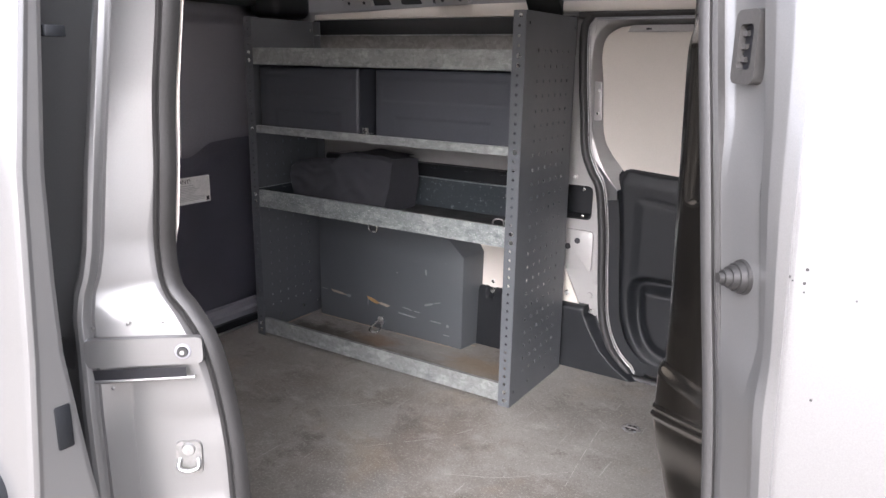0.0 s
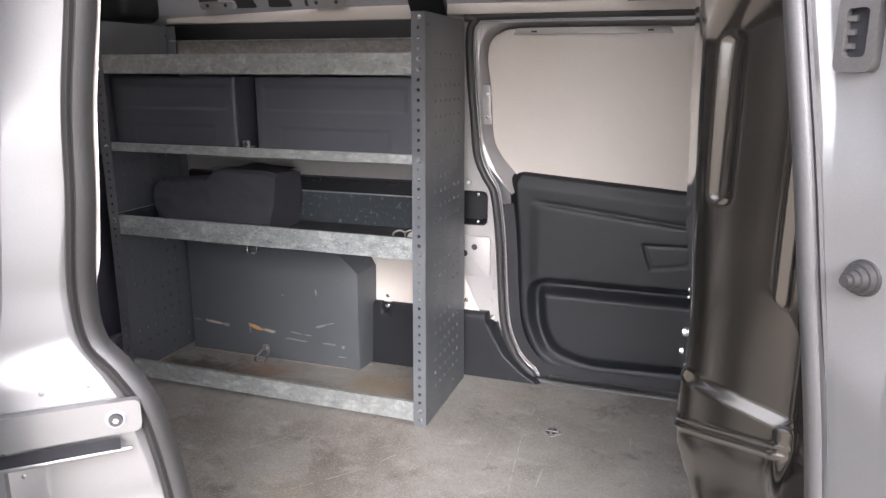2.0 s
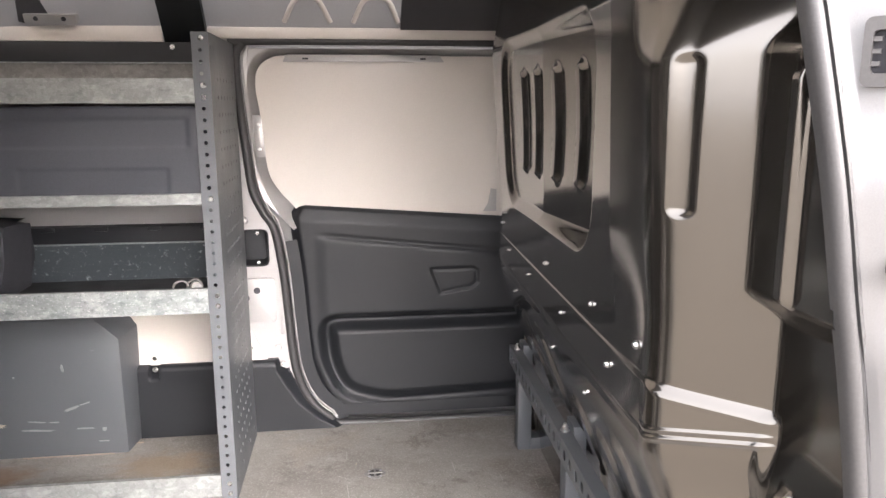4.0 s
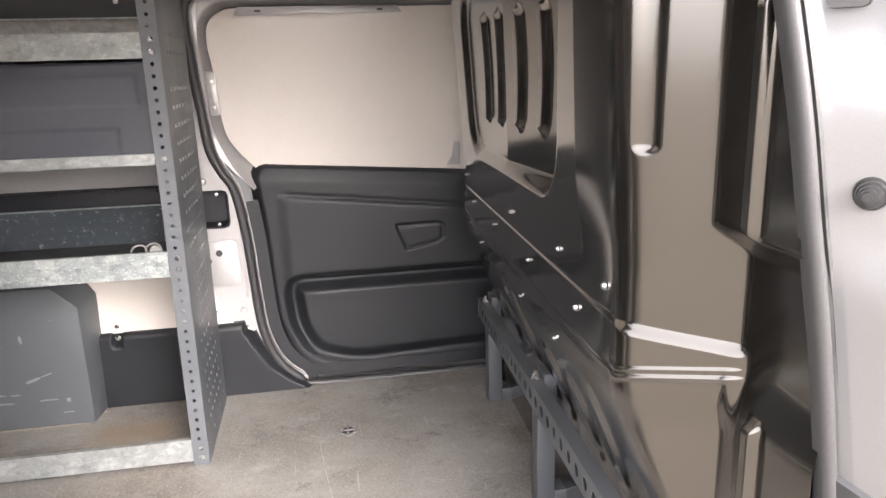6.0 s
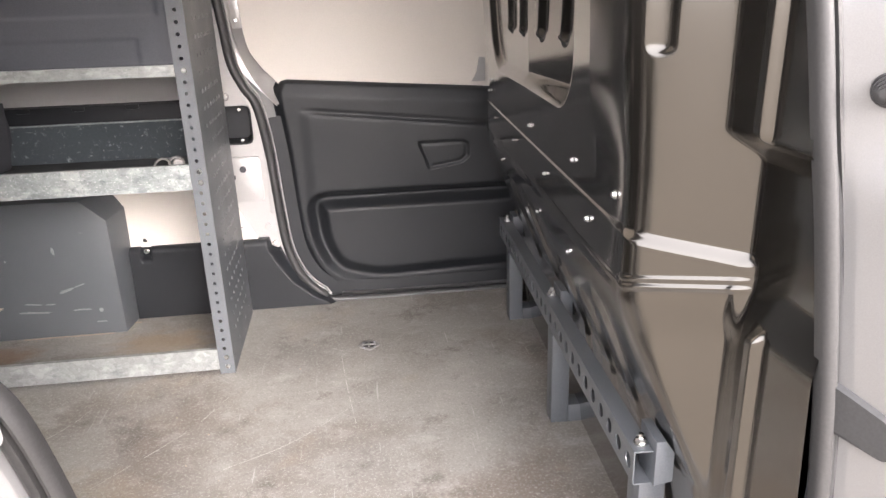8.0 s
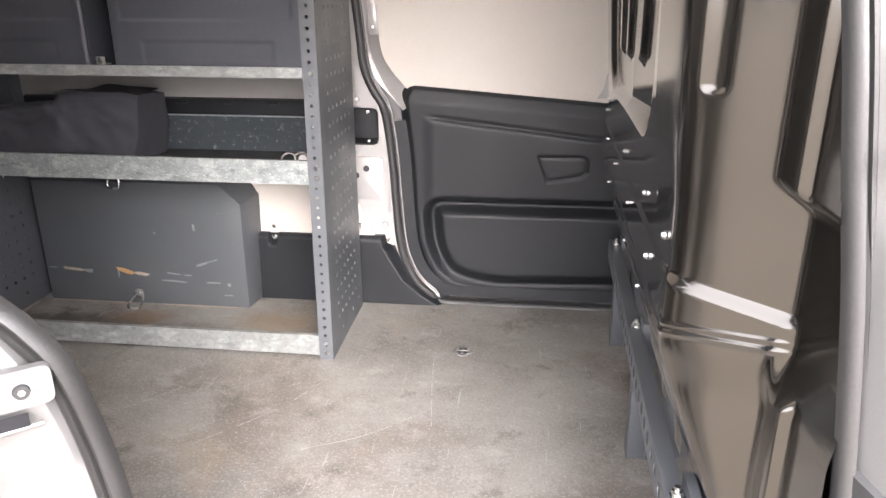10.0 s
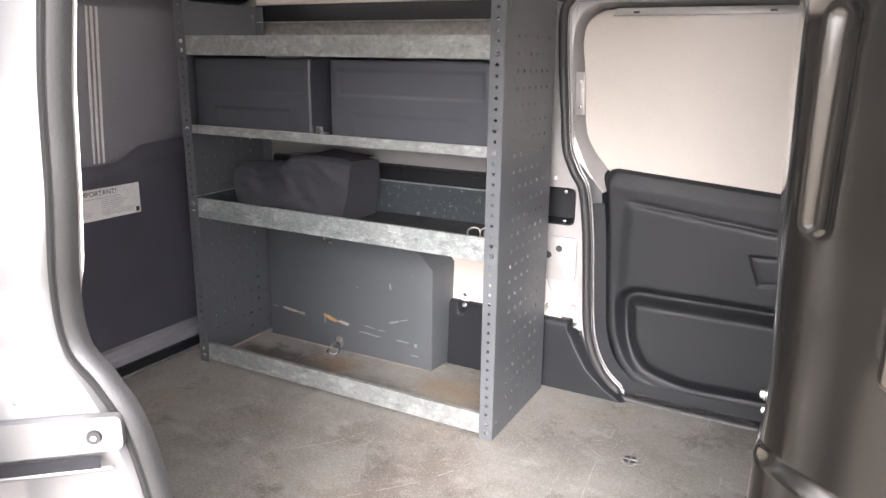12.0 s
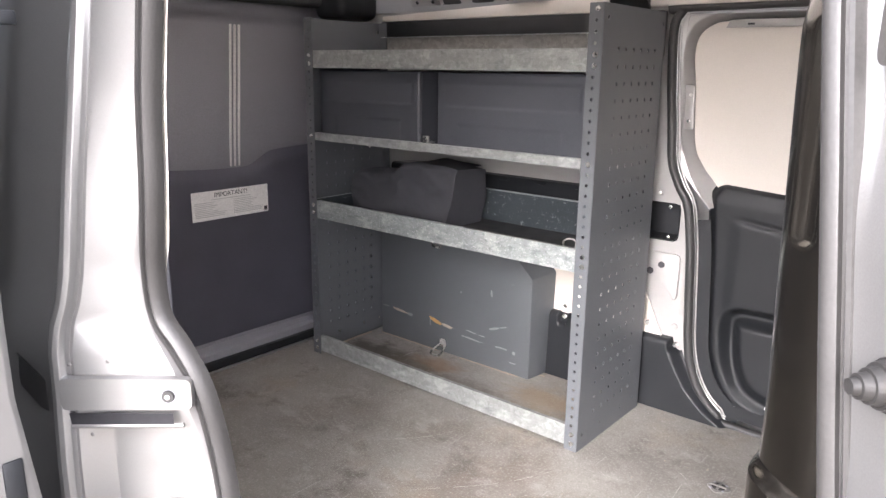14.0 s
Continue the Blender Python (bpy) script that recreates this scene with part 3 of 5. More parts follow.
POUCH = rounded([(0.212, 0.325), (0.226, 0.17), (0.275, 0.080), (0.40, 0.042), (1.05, 0.062), (1.05, 0.325)], 0.06, 6)
HANDLE = [(0.545, 0.470), (0.574, 0.392), (0.672, 0.408), (0.692, 0.425), (0.690, 0.462), (0.675, 0.472)]
HAND2 = [(0.553, 0.464), (0.578, 0.400), (0.668, 0.414), (0.683, 0.428), (0.681, 0.458), (0.668, 0.465)]


def trim_point(u, v):
    z = 0.02 + 0.656 * v
    x0 = trim_left(z)
    x = x0 + (0.93 - x0) * u
    z -= 0.042 * (x - 0.15) / 0.56 * sstep(0.3, 1.0, v)
    y = 0.432
    y += 0.020 * sstep(0.03, 0.0, x - x0) + 0.025 * sstep(0.975, 1.0, v)
    y += 0.010 * sstep(0.05, 0.0, 0.668 - 0.075 * (x - 0.15) - z)
    # pouch: a deep soft groove under the upper lip, its panel swelling back out
    d = within(x, z, POUCH)
    y += (0.018 + 0.022 * sstep(0.08, 0.26, z)) * (sstep(-0.018, 0.014, d) - 0.86 * sstep(0.012, 0.050, d))
    y += 0.006 * inside(x, z, HANDLE, 0.004) - 0.003 * inside(x, z, HAND2, 0.005)
    line = 0.575 - 0.05 * (x - 0.25) / 0.45
    if x > 0.20:
        y += 0.004 * math.exp(-(((z - line) / 0.006) ** 2)) * sstep(0.20, 0.26, x)
        y -= 0.004 * sstep(line + 0.01, line - 0.02, z) * sstep(0.20, 0.24, x)
    return (x, y, z)


bm = bmesh.new()
grid(bm, 190, 150, trim_point)
part("lower_trim", bm, BLACK, door, "black moulded plastic door trim with a pouch", smooth=60)
bm = boxed(0.262, 0.95, 0.404, 0.416, -0.012, 0.0055, 0.001)
part("sill_strip", bm, ALU, door, "bright metal sill strip")

# black kick trim at the foot of the far wall
bm = bmesh.new()


def kick_point(u, v):
    s = v * 0.285
    if s < 0.20:
        z, y = s, 0.378 + 0.006 * s
    else:
        a = min(1.0, (s - 0.20) / 0.045) * math.pi / 2
        z, y = 0.20 + 0.018 * math.sin(a), 0.379 + 0.018 * (1 - math.cos(a)) + max(0, s - 0.245) * 0.5
    xr = lerp(z, [0, 0.03, 0.08, 0.15, 0.20, 0.22], [0.285, 0.232, 0.176, 0.132, 0.112, 0.108])
    x = -0.33 + (xr + 0.33) * u
    y += 0.03 * sstep(0.035, 0.0, xr - x)
    for cx in (0.100, -0.262):
        y += 0.022 * sstep(0.016, 0.010, abs(x - cx)) * sstep(0.178, 0.19, z)
    return (x, y, z)


grid(bm, 150, 40, kick_point)
kick = thing("kick_trim", "black plastic kick trim at the foot of the side wall", "trim")
part("moulding", bm, BLACK, kick, smooth=60)
bolt("bolt", (0.101, 0.398, 0.203), (0, -1, 0), 0.006, kick)
bolt("bolt", (-0.262, 0.398, 0.203), (0, -1, 0), 0.006, kick)

# ---------- bulkhead ----------
MID = -0.36
bulk = thing("bulkhead", "gloss black pressed steel bulkhead behind the seats", "bulkhead", kind="structure")


def pill(a, b, ca, cb, ha, hb, r, soft):
    """1 within a rounded rectangle, 0 outside, with a soft edge."""
    qa, qb = abs(a - ca) - ha + r, abs(b - cb) - hb + r
    d = math.hypot(max(qa, 0.0), max(qb, 0.0)) + min(max(qa, qb), 0.0) - r
    return sstep(soft, -soft, d)


def bulk_x(y, z):
    s = y - MID
    e = abs(s) - 0.49
    # width of the slanting flank, then a flat edge strip
    end = 0.127 - 0.022 * sstep(0.722, 0.755, z) * sstep(1.05, 1.0, z) - 0.008 * sstep(0.60, 0.53, z)
    flank = sstep(0.02, 0.06, e)
    x = 0.666 + 0.035 * (y + 0.85)
    run = 0.5 * (e - 0.042 + math.hypot(e - 0.042, 0.016))
    top = end - 0.042
    run = 0.5 * (run + top - math.hypot(run - top, 0.004))
    rise, deep = 1.42 * run, 0.40 * max(0.0, 0.54 - max(z, 0.30)) + 0.12 * max(0.0, 0.30 - z)
    x += 0.5 * (rise + deep + math.hypot(rise - deep, 0.012)) - 0.006 + 0.05 * max(0.0, e - end)
    # ledge across the flank, and the fine bead under it, which draw together towards the edge
    ledge = 0.627 - 0.10 * max(0.0, e - 0.045)
    bead = 0.558 + 0.26 * max(0.0, e - 0.045)
    fade = sstep(0.140, 0.124, e)
    x -= (0.003 + 0.010 * flank) * sstep(ledge + 0.002, ledge - 0.006 - 0.008 * flank, z) * fade
    x += 0.012 * sstep(bead, bead - 0.07, z) * fade * flank
    x -= (0.001 + 0.004 * flank) * math.exp(-(((z - bead) / 0.0035) ** 2)) * fade
    x -= 0.0035 * math.exp(-(((z - bead - 0.010) / 0.0028) ** 2)) * fade * flank
    # the head of the flank leans away under the roof
    over = z - 1.002 - 0.5 * max(0.0, e - 0.057)
    x += 0.42 * 0.5 * (over + math.hypot(over, 0.012)) * sstep(-0.02, 0.035, e) + 0.25 * max(0.0, z - 1.08) * (1 - flank) - 0.05 * max(0.0, z - 0.66) * sstep(-0.6, 0.1, y) - 0.035 * max(0.0, z - 0.70) * (1 - flank)
    if abs(s) < 0.52 and 0.66 < z < 1.14:
        lean = s + 0.10 * (z - 0.9)
        x += (0.014 + 0.11 * max(0.0, 0.06 - lean) + 0.13 * max(0.0, -0.185 - lean)) * pill(lean, z, 0.045, 0.905, 0.335, 0.175, 0.08, 0.012)
        for c in (-0.12, -0.01, 0.10, 0.21):
            wave = 0.012 * math.sin((z - 0.80) * 14)
            x -= 0.010 * pill(lean + wave, z, c, 0.915, 0.016, 0.105, 0.016, 0.008)
    x += 0.9 * max(0.0, z - 1.085) * sstep(0.30, 0.37, y)
    # slanting upright beside the recess
    x -= 0.012 * sstep(0.395, 0.409, -s) * min(1.0, max(0.0, 1.0 + (0.409 + s) / 0.120)) * sstep(0.66, 0.80, z)
    x += 0.0065 * pill(e, z, 0.0555, 0.914, 0.0075, 0.086, 0.0075, 0.0050)
    d = abs(e - 0.170)
    x -= 0.012 * sstep(0.013, 0.006, d) * (sstep(0.745, 0.76, z) * sstep(1.0, 0.97, z) + sstep(0.556, 0.538, z))
    # shallow pressings low down in the middle
    if z < 0.52 and e < 0:
        for c in (-0.38, -0.25, -0.1, 0.1, 0.3):
            x -= 0.006 * pill(s, z, c, 0.36 + 0.05 * math.sin(9 * c), 0.035, 0.10, 0.03, 0.012)
    return x


bm = bmesh.new()
NU, NV = 560, 420


def bulk_point(u, v):
    z = lerp(v, [0, 0.20, 0.50, 1], [0, 0.50, 0.68, 1.29])
    y0 = lerp(z, [0, 0.2, 0.56, 0.9, 1.03, 1.3], [-1.134, -1.132, -1.110, -1.076, -1.056, -0.985])
    y = max(y0, -1.136 + 1.541 * u**1.35)
    return (bulk_x(y, z), y, z)


grid(bm, NU, NV, bulk_point)
part("pressed_sheet", bm, GLOSS, bulk, smooth=70)
for y, z, r in ((0.13, 0.655, 0.0045), (-0.359, 0.654, 0.006), (-0.659, 0.657, 0.0055), (-0.85, 0.658, 0.0075), (0.09, 0.685, 0.004), (-0.50, 0.598, 0.004), (-0.755, 0.598, 0.0065), (0.02, 0.605, 0.004), (-0.22, 0.60, 0.004), (-0.40, 0.50, 0.004), (-0.62, 0.50, 0.005), (-0.05, 0.52, 0.004)):
    bolt("bolt", (bulk_x(y, z) - 0.001, y, z), (-1, 0, 0), r * 0.55, bulk, h=0.0045)

# ---------- low rail in front of the bulkhead ----------
rail = thing("support_rail", "grey powder-coated perforated steel rail on angle feet along the bulkhead", "rail", at=(0.738, 0.170, 0.0))
rail.rotation_euler = (radians(-0.9), 0, radians(-2.3))
RZ0, RZ1 = 0.250, 0.2975
Y_END, Y_TOP = -1.069, 0.026
bm = bmesh.new()
holed_strip(bm, "x", 0.0, 0.002, RZ0, RZ1, Y_END, Y_TOP, [Y_END + 0.021 + 0.042 * i for i in range(26)], 0.0115, along="u", n=12)
part("face", bm, RACK, rail, smooth=0)
part("top_flange", boxed(0.0, 0.026, Y_END, Y_TOP, RZ1, RZ1 + 0.0025), RACK, rail, smooth=0)
part("bottom_flange", boxed(0.002, 0.026, Y_END, Y_TOP, RZ0 - 0.0025, RZ0), RACK, rail, smooth=0)
for y in (0.0, -0.519, -1.037):
    part("leg", boxed(0.022, 0.060, y - 0.002, y + 0.044, 0.0157 * (y - 0.002), RZ0 - 0.003, 0.002), RACK, rail)
    part("foot", boxed(0.0605, 0.112, y - 0.002, y + 0.044, 0.0157 * (y - 0.002), 0.034, 0.002), RACK, rail)
    bm = bmesh.new()
    slab(bm, [(0.0265, RZ0), (0.052, RZ0 + 0.005), (0.052, RZ1 + 0.002), (0.040, RZ1 + 0.020), (0.0265, RZ1 + 0.020)], "y", y - 0.040, y + 0.018, 0.001)
    part("clamp", bm, RACK, rail, smooth=30)
    bm = bmesh.new()
    b = y - 0.013
    disc(bm, (0.015, b, RZ1 + 0.0025), (0, 0, 1), 0.0095, 0.002, 16)
    disc(bm, (0.015, b, RZ1 + 0.0045), (0, 0, 1), 0.007, 0.007, 6)
    disc(bm, (0.015, b, RZ1 + 0.0115), (0, 0, 1), 0.004, 0.006, 10)
    part("bolt", bm, ZINC, rail, smooth=30)

# ---------- shelving rack ----------
rack = thing("shelving_rack", "grey perforated steel rack with galvanised shelf trays", "shelving")
XR, XL, DEP, TOP = 0.019, -1.014, 0.358, 1.108
ROWS = [0.090 + 0.040 * i for i in range(24)]
COLS = [0.078 + 0.040 * i for i in range(6)]
us = [0.022, *COLS, 0.318]
hs = [0.042, *ROWS, 1.078]
ls, vs = [0.0], [0.0]
for c in us:
    ls += [c - 0.0038, c + 0.0038]
for z in hs:
    vs += [z - 0.0043, z + 0.0043]
ls += [DEP]
vs += [TOP]
open_cells = [(3 + 2 * i, 3 + 2 * j) for i in range(6) for j in range(24)]
open_cells += [(1, 1), (5, 1), (11, 1), (15, 1), (1, len(vs) - 3), (15, len(vs) - 3)]


def taper(bm):
    """Draws the rear edge in towards the top, as the van's side does."""
    for v in bm.verts:
        if v.co.y > 0.33:
            v.co.y -= 0.030 * v.co.z / TOP
    return bm


FL = [0.020 + 0.025 * i for i in range(44)]


def side_panel(x, inward):
    bm = bmesh.new()
    taper(punched(bm, "x", x - 0.0008, 0.0016, ls, vs, open_cells))
    ob = part("side_panel", bm, RACK, rack, smooth=0)
    bm = bmesh.new()
    x0, x1 = sorted((x, x + inward * 0.036))
    holed_strip(bm, "y", -0.0016, 0.0016, x0, x1, 0.0, TOP, FL, 0.0043)
    part("front_flange", bm, RACK, ob, smooth=0)
    bm = taper(boxed(x0, x1, DEP, DEP + 0.0016, 0.0, TOP))
    part("rear_flange", bm, RACK, ob, smooth=0)
    return ob


side_panel(XR, -1)
side_panel(XL, 1)


def tray(z0, z1, zb, mat_back, base=True, mat=GALV):
    x0, x1 = XL + 0.037, XR - 0.037
    bm = boxed(x0, x1, -0.0005, 0.0012, z0, z1)
    box(bm, x0, x1, 0.0012, 0.012, z1 - 0.002, z1)
    ob = part("shelf_tray", bm, mat, rack, "galvanised shelf tray with scratched lip", smooth=0)
    if base:
        bm = boxed(x0 - 0.03, x1 + 0.03, 0.0013, 0.34, z0 + 0.002, z0 + 0.004)
        part("tray_base", bm, GALV, ob, smooth=0)
    if zb:
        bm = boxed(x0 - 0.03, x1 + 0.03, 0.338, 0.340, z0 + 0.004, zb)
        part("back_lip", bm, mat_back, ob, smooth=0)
        part("lip_edge", boxed(x0 - 0.03, x1 + 0.03, 0.329, 0.340, zb, zb + 0.003), GALVS, ob, smooth=0)
        for xs in (x0 - 0.030, x1 + 0.028):
            part("end_lip", boxed(xs, xs + 0.002, 0.013, 0.337, z0 + 0.004, z1 - 0.002), mat_back, ob, smooth=0)
            part("lip_edge", boxed(xs - 0.001, xs + 0.003, 0.013, 0.328, z1 - 0.002, z1), GALVS, ob, smooth=0)
    return ob


tray(0.957, 1.010, 1.060, GALVB)
tray(0.733, 0.757, 0, GALV)
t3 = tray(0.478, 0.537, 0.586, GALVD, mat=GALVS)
tray(0.012, 0.068, 0, GALV, False)
part("mat", boxed(XL + 0.04, XR - 0.04, 0.014, 0.336, 0.4825, 0.4865), DARKRUB, t3, "black rubber mat")
for x in (0.003, -0.995):
    for z in (0.995, 0.970, 0.745, 0.520, 0.495, 0.045, 0.020):
        bm = bmesh.new()
        disc(bm, (x, -0.0016, z), (0, -1, 0), 0.0066, 0.003, 14, 0.005)
        part("rivet_bolt", bm, ZINC, rack)
bolt("rivet_bolt", (0.005, -0.0016, 1.095), (0, -1, 0), 0.004, rack)

part("rear_tab", boxed(-1.002, -0.995, 0.350, 0.356, 0.625, 0.680, 0.001), WALL, rack, "pale bare metal tab")

# wheel arch box
wb = thing("wheel_arch_box", "grey steel wheel arch box with scuffs and two lashing rings", "box")
bm = bmesh.new()
X0, X1, Y0, Y1, ZT = -0.972, -0.322, 0.292, 0.408, 0.392
vsb = [(X0, Y0, 0.001), (X1, Y0, 0.001), (X1, Y1, 0.001), (X0, Y1, 0.001), (X0, Y0, ZT), (X1 - 0.062, Y0, ZT), (X1, Y0, 0.333), (X1, Y1, 0.362), (X1 - 0.03, Y1, ZT), (X0, Y1, ZT)]
vsb[2], vsb[7], vsb[8] = (X1 + 0.014, Y1, 0.001), (X1 + 0.020, Y1, 0.340), (X1 - 0.010, Y1, ZT)
V = [bm.verts.new(p) for p in vsb]
for f in ((0, 1, 6, 5, 4), (1, 2, 7, 6), (2, 3, 9, 8, 7), (3, 0, 4, 9), (4, 5, 8, 9), (5, 6, 7, 8), (0, 3, 2, 1)):
    bm.faces.new([V[i] for i in f])
bmesh.ops.bevel(bm, geom=bm.edges[:], offset=0.0025, segments=2, affect="EDGES", profile=0.5)
part("body", bm, BOXM, wb, smooth=30)


def lashing_ring(x, y, z, parent, r, swing, h=0.048):
    bm = bmesh.new()
    slab(bm, rounded([(x - 0.013, z - 0.006), (x + 0.013, z - 0.006), (x + 0.011, z + 0.022), (x - 0.011, z + 0.022)], 0.006), "y", y, y - 0.005, 0.001)
    disc(bm, (x, y - 0.005, z + 0.012), (0, -1, 0), 0.008, 0.006, 12, 0.006)
    part("ring_plate", bm, ZINC, parent, "zinc ring plate", smooth=30)
    bm = bmesh.new()
    pts = [(x - 0.010, z + 0.004), (x - r, z - h * 0.68), (x - r * 0.75, z - h), (x + r * 0.75, z - h), (x + r, z - h * 0.68), (x + 0.010, z + 0.004)]
    P = smooth_path([(a, y - 0.008 + swing * (z - b) / h, b) for a, b in pts], 5, True)
    sweep(bm, P, circle(0.0032, 8), (0, 1, 0.1), True)
    part("ring", bm, ZINC, parent, "zinc lashing ring", smooth=60)


CHIP = material("worn_paint_chip", (0.19, 0.20, 0.20), 0.7, 0, 0, 0.25, 30, 200, 0.1)
RUST = material("orange_primer_chip", (0.42, 0.24, 0.09), 0.7, 0, 0, 0.25, 30, 200, 0.1)
TAN = material("tan_scuff", (0.36, 0.30, 0.24), 0.7, 0, 0, 0.25, 30, 200, 0.1)


def chip(x, z, w, h, tilt, mat, seed):
    """An irregular flake mark on the front of the box."""
    r = random.Random(seed)
    bm = bmesh.new()
    pts = []
    for i in range(22):
        a = 2 * math.pi * i / 22
        k = r.uniform(0.72, 1.12)
        ca, sa = math.cos(a), math.sin(a)
        u, v = w / 2 * k * math.copysign(abs(ca) ** 0.6, ca), h / 2 * k * math.copysign(abs(sa) ** 0.6, sa)
        pts.append((x + u, z + v + tilt * u))
    slab(bm, pts, "y", Y0 - 0.0002, Y0 - 0.0006)
    part("paint_chip", bm, mat, wb, smooth=0)


for k, (x, z, w, h, tilt, mat) in enumerate(((-0.712, 0.108, 0.055, 0.014, -0.25, RUST), (-0.658, 0.100, 0.05, 0.011, -0.1, TAN), (-0.880, 0.107, 0.08, 0.009, -0.1, TAN), (-0.830, 0.103, 0.025, 0.013, 0, CHIP), (-0.46, 0.140, 0.045, 0.008, 0.35, CHIP), (-0.425, 0.152, 0.03, 0.004, 0.3, CHIP), (-0.555, 0.105, 0.045, 0.004, -0.1, CHIP), (-0.51, 0.102, 0.03, 0.004, 0, CHIP), (-0.555, 0.080, 0.09, 0.006, -0.05, CHIP), (-0.43, 0.080, 0.05, 0.005, 0, CHIP), (-0.474, 0.256, 0.008, 0.022, -0.8, CHIP), (-0.735, 0.10, 0.006, 0.028, 0, CHIP), (-0.60, 0.235, 0.006, 0.006, 0, CHIP), (-0.385, 0.04, 0.03, 0.004, 0, CHIP), (-0.38, 0.075, 0.012, 0.012, 0, CHIP), (-0.95, 0.110, 0.03, 0.004, 0, CHIP))):
    chip(x, z, w, h, tilt, mat, k)
lashing_ring(-0.675, Y0, 0.027, wb, 0.020, -0.040, 0.0215)
lashing_ring(-0.700, Y0, 0.425, wb, 0.018, -0.006)

# drop-front bins on the second shelf
for x0, x1 in ((-0.985, -0.560), (-0.492, -0.018)):
    bn = thing("storage_bin", "dark grey plastic storage bin with recessed front, on the rack", "bin", "bins on the rack")
    z0, z1, y0, y1 = 0.738, 0.950, 0.030, 0.330
    bm = bmesh.new()

    def front(u, v, x0=x0, x1=x1, z0=z0, z1=z1, y0=y0):
        x, z = x0 + (x1 - x0) * u, z0 + (z1 - z0) * v
        d = min(x - x0, x1 - x, z - z0, z1 - z)
        y = y0 + 0.0025 * sstep(0.020, 0.032, d)
        y -= 0.0018 * sstep(0.864, 0.856, z) * sstep(0.022, 0.030, d)
        f = min(x - x0 - 0.075, x1 - 0.075 - x, 0.812 - z, z - 0.745)
        y += 0.002 * sstep(-0.005, 0.005, f)
        y += 0.004 * sstep(0.006, 0.0, d) ** 2
        return (x, y, z)

    grid(bm, 110, 70, front)
    part("front_panel", bm, BINM, bn, smooth=50)
    bm = boxed(x0, x0 + 0.004, y0 + 0.013, y1, z0, z1)
    part("side", bm, BINM, bn, smooth=0)
    part("side", boxed(x1 - 0.004, x1, y0 + 0.013, y1, z0, z1), BINM, bn, smooth=0)
    part("back", boxed(x0 + 0.004, x1 - 0.004, y1 - 0.004, y1, z0, z1), BINM, bn, smooth=0)
    part("base", boxed(x0 + 0.004, x1 - 0.004, y0 + 0.013, y1 - 0.004, z0, z0 + 0.004), BINM, bn, smooth=0)
cl = thing("bin_clip", "small zinc clip between the two storage bins", "clip")
bm = boxed(-0.530, -0.508, 0.014, 0.018, 0.757, 0.776, 0.001)
box(bm, -0.530, -0.508, 0.018, 0.045, 0.757, 0.759)
part("tab", bm, ZINC, cl, smooth=30)
bolt("screw", (-0.519, 0.014, 0.768), (0, -1, 0), 0.005, cl)

# cloth bag on the middle shelf
bag = thing("cloth_bag", "limp black cloth bag lying on the middle shelf", "bag")
bm = bmesh.new()


def bag_point(u, v):
    """Folded cloth: upright ends, flat top, sagging front with long creases."""
    x = -0.945 + 0.425 * u
    top = lerp(u, [0, 0.05, 0.30, 0.44, 0.52, 0.60, 0.90, 1.0], [0.612, 0.634, 0.640, 0.642, 0.668, 0.674, 0.674, 0.668])
    z, y = lerp(v, [0, 0.06, 0.42, 0.50, 0.92, 1.0], [0.4872, 0.489, top - 0.010, top, top - 0.012, 0.4875]), lerp(v, [0, 0.06, 0.42, 0.50, 0.92, 1.0], [0.150, 0.122, 0.136, 0.152, 0.292, 0.300])
    up = sstep(0.0, 0.10, z - 0.487)
    n = 0.012 * noise.noise(Vector((x * 7, y * 9, z * 7))) + 0.007 * noise.noise(Vector((x * 22 + z * 12, y * 16, z * 14)))
    r = 1.0 - abs(noise.noise(Vector((x * 9 - z * 11, y * 4, z * 16 + x * 5))))
    n += 0.006 * (r**4) * up
    end = 0.020 * (0.5 - up) * (1 if u < 0.5 else -1) * (1 if u in (0.0, 1.0) else 0.6) * sstep(0.12, 0.0, min(u, 1 - u))
    return (x + end + n * 0.4, y - n * (1 if v < 0.5 else -0.3), max(0.4872, z + n * up * 0.45))


grid(bm, 90, 60, bag_point)
vb = list(bm.verts)
for i in (0, 89):
    bm.faces.new([vb[j * 90 + i] for j in range(60)])
part("cloth", bm, FABRIC, bag, smooth=80)
bm = bmesh.new()
grid(bm, 24, 16, lambda u, v: (-0.740 + 0.222 * u, 0.134 + 0.15 * v, 0.672 + 0.010 * sstep(0.0, 0.35, u) - 0.010 * sstep(0.55, 1.0, u) ** 2 - 0.006 * v + 0.003 * math.sin(9 * u + 5 * v)))
bmesh.ops.solidify(bm, geom=bm.faces[:], thickness=0.004)
part("flap", bm, FABRIC, bag, smooth=60)

# loose lashing rings lying on the middle shelf
lr = thing("loose_ring", "loose zinc lashing ring and plate on the middle shelf", "ring")
bm = bmesh.new()
for dx, ry in ((0.0, 0.3), (-0.030, -0.4)):
    pts = [(-0.078 + dx + 0.018 * math.cos(a), 0.137 + 0.006 * math.sin(a * 2) + ry * 0.02, 0.507 + 0.020 * math.sin(a)) for a in [2 * math.pi * i / 20 for i in range(20)]]
    sweep(bm, pts, circle(0.003, 8), (0, 1, 0), True)
part("rings", bm, GALVB, lr, smooth=60)
bm = bmesh.new()
disc(bm, (-0.074, 0.145, 0.509), (0.2, -1, 0.2), 0.015, 0.005, 18, 0.011)
part("plate", bm, GALVB, lr)

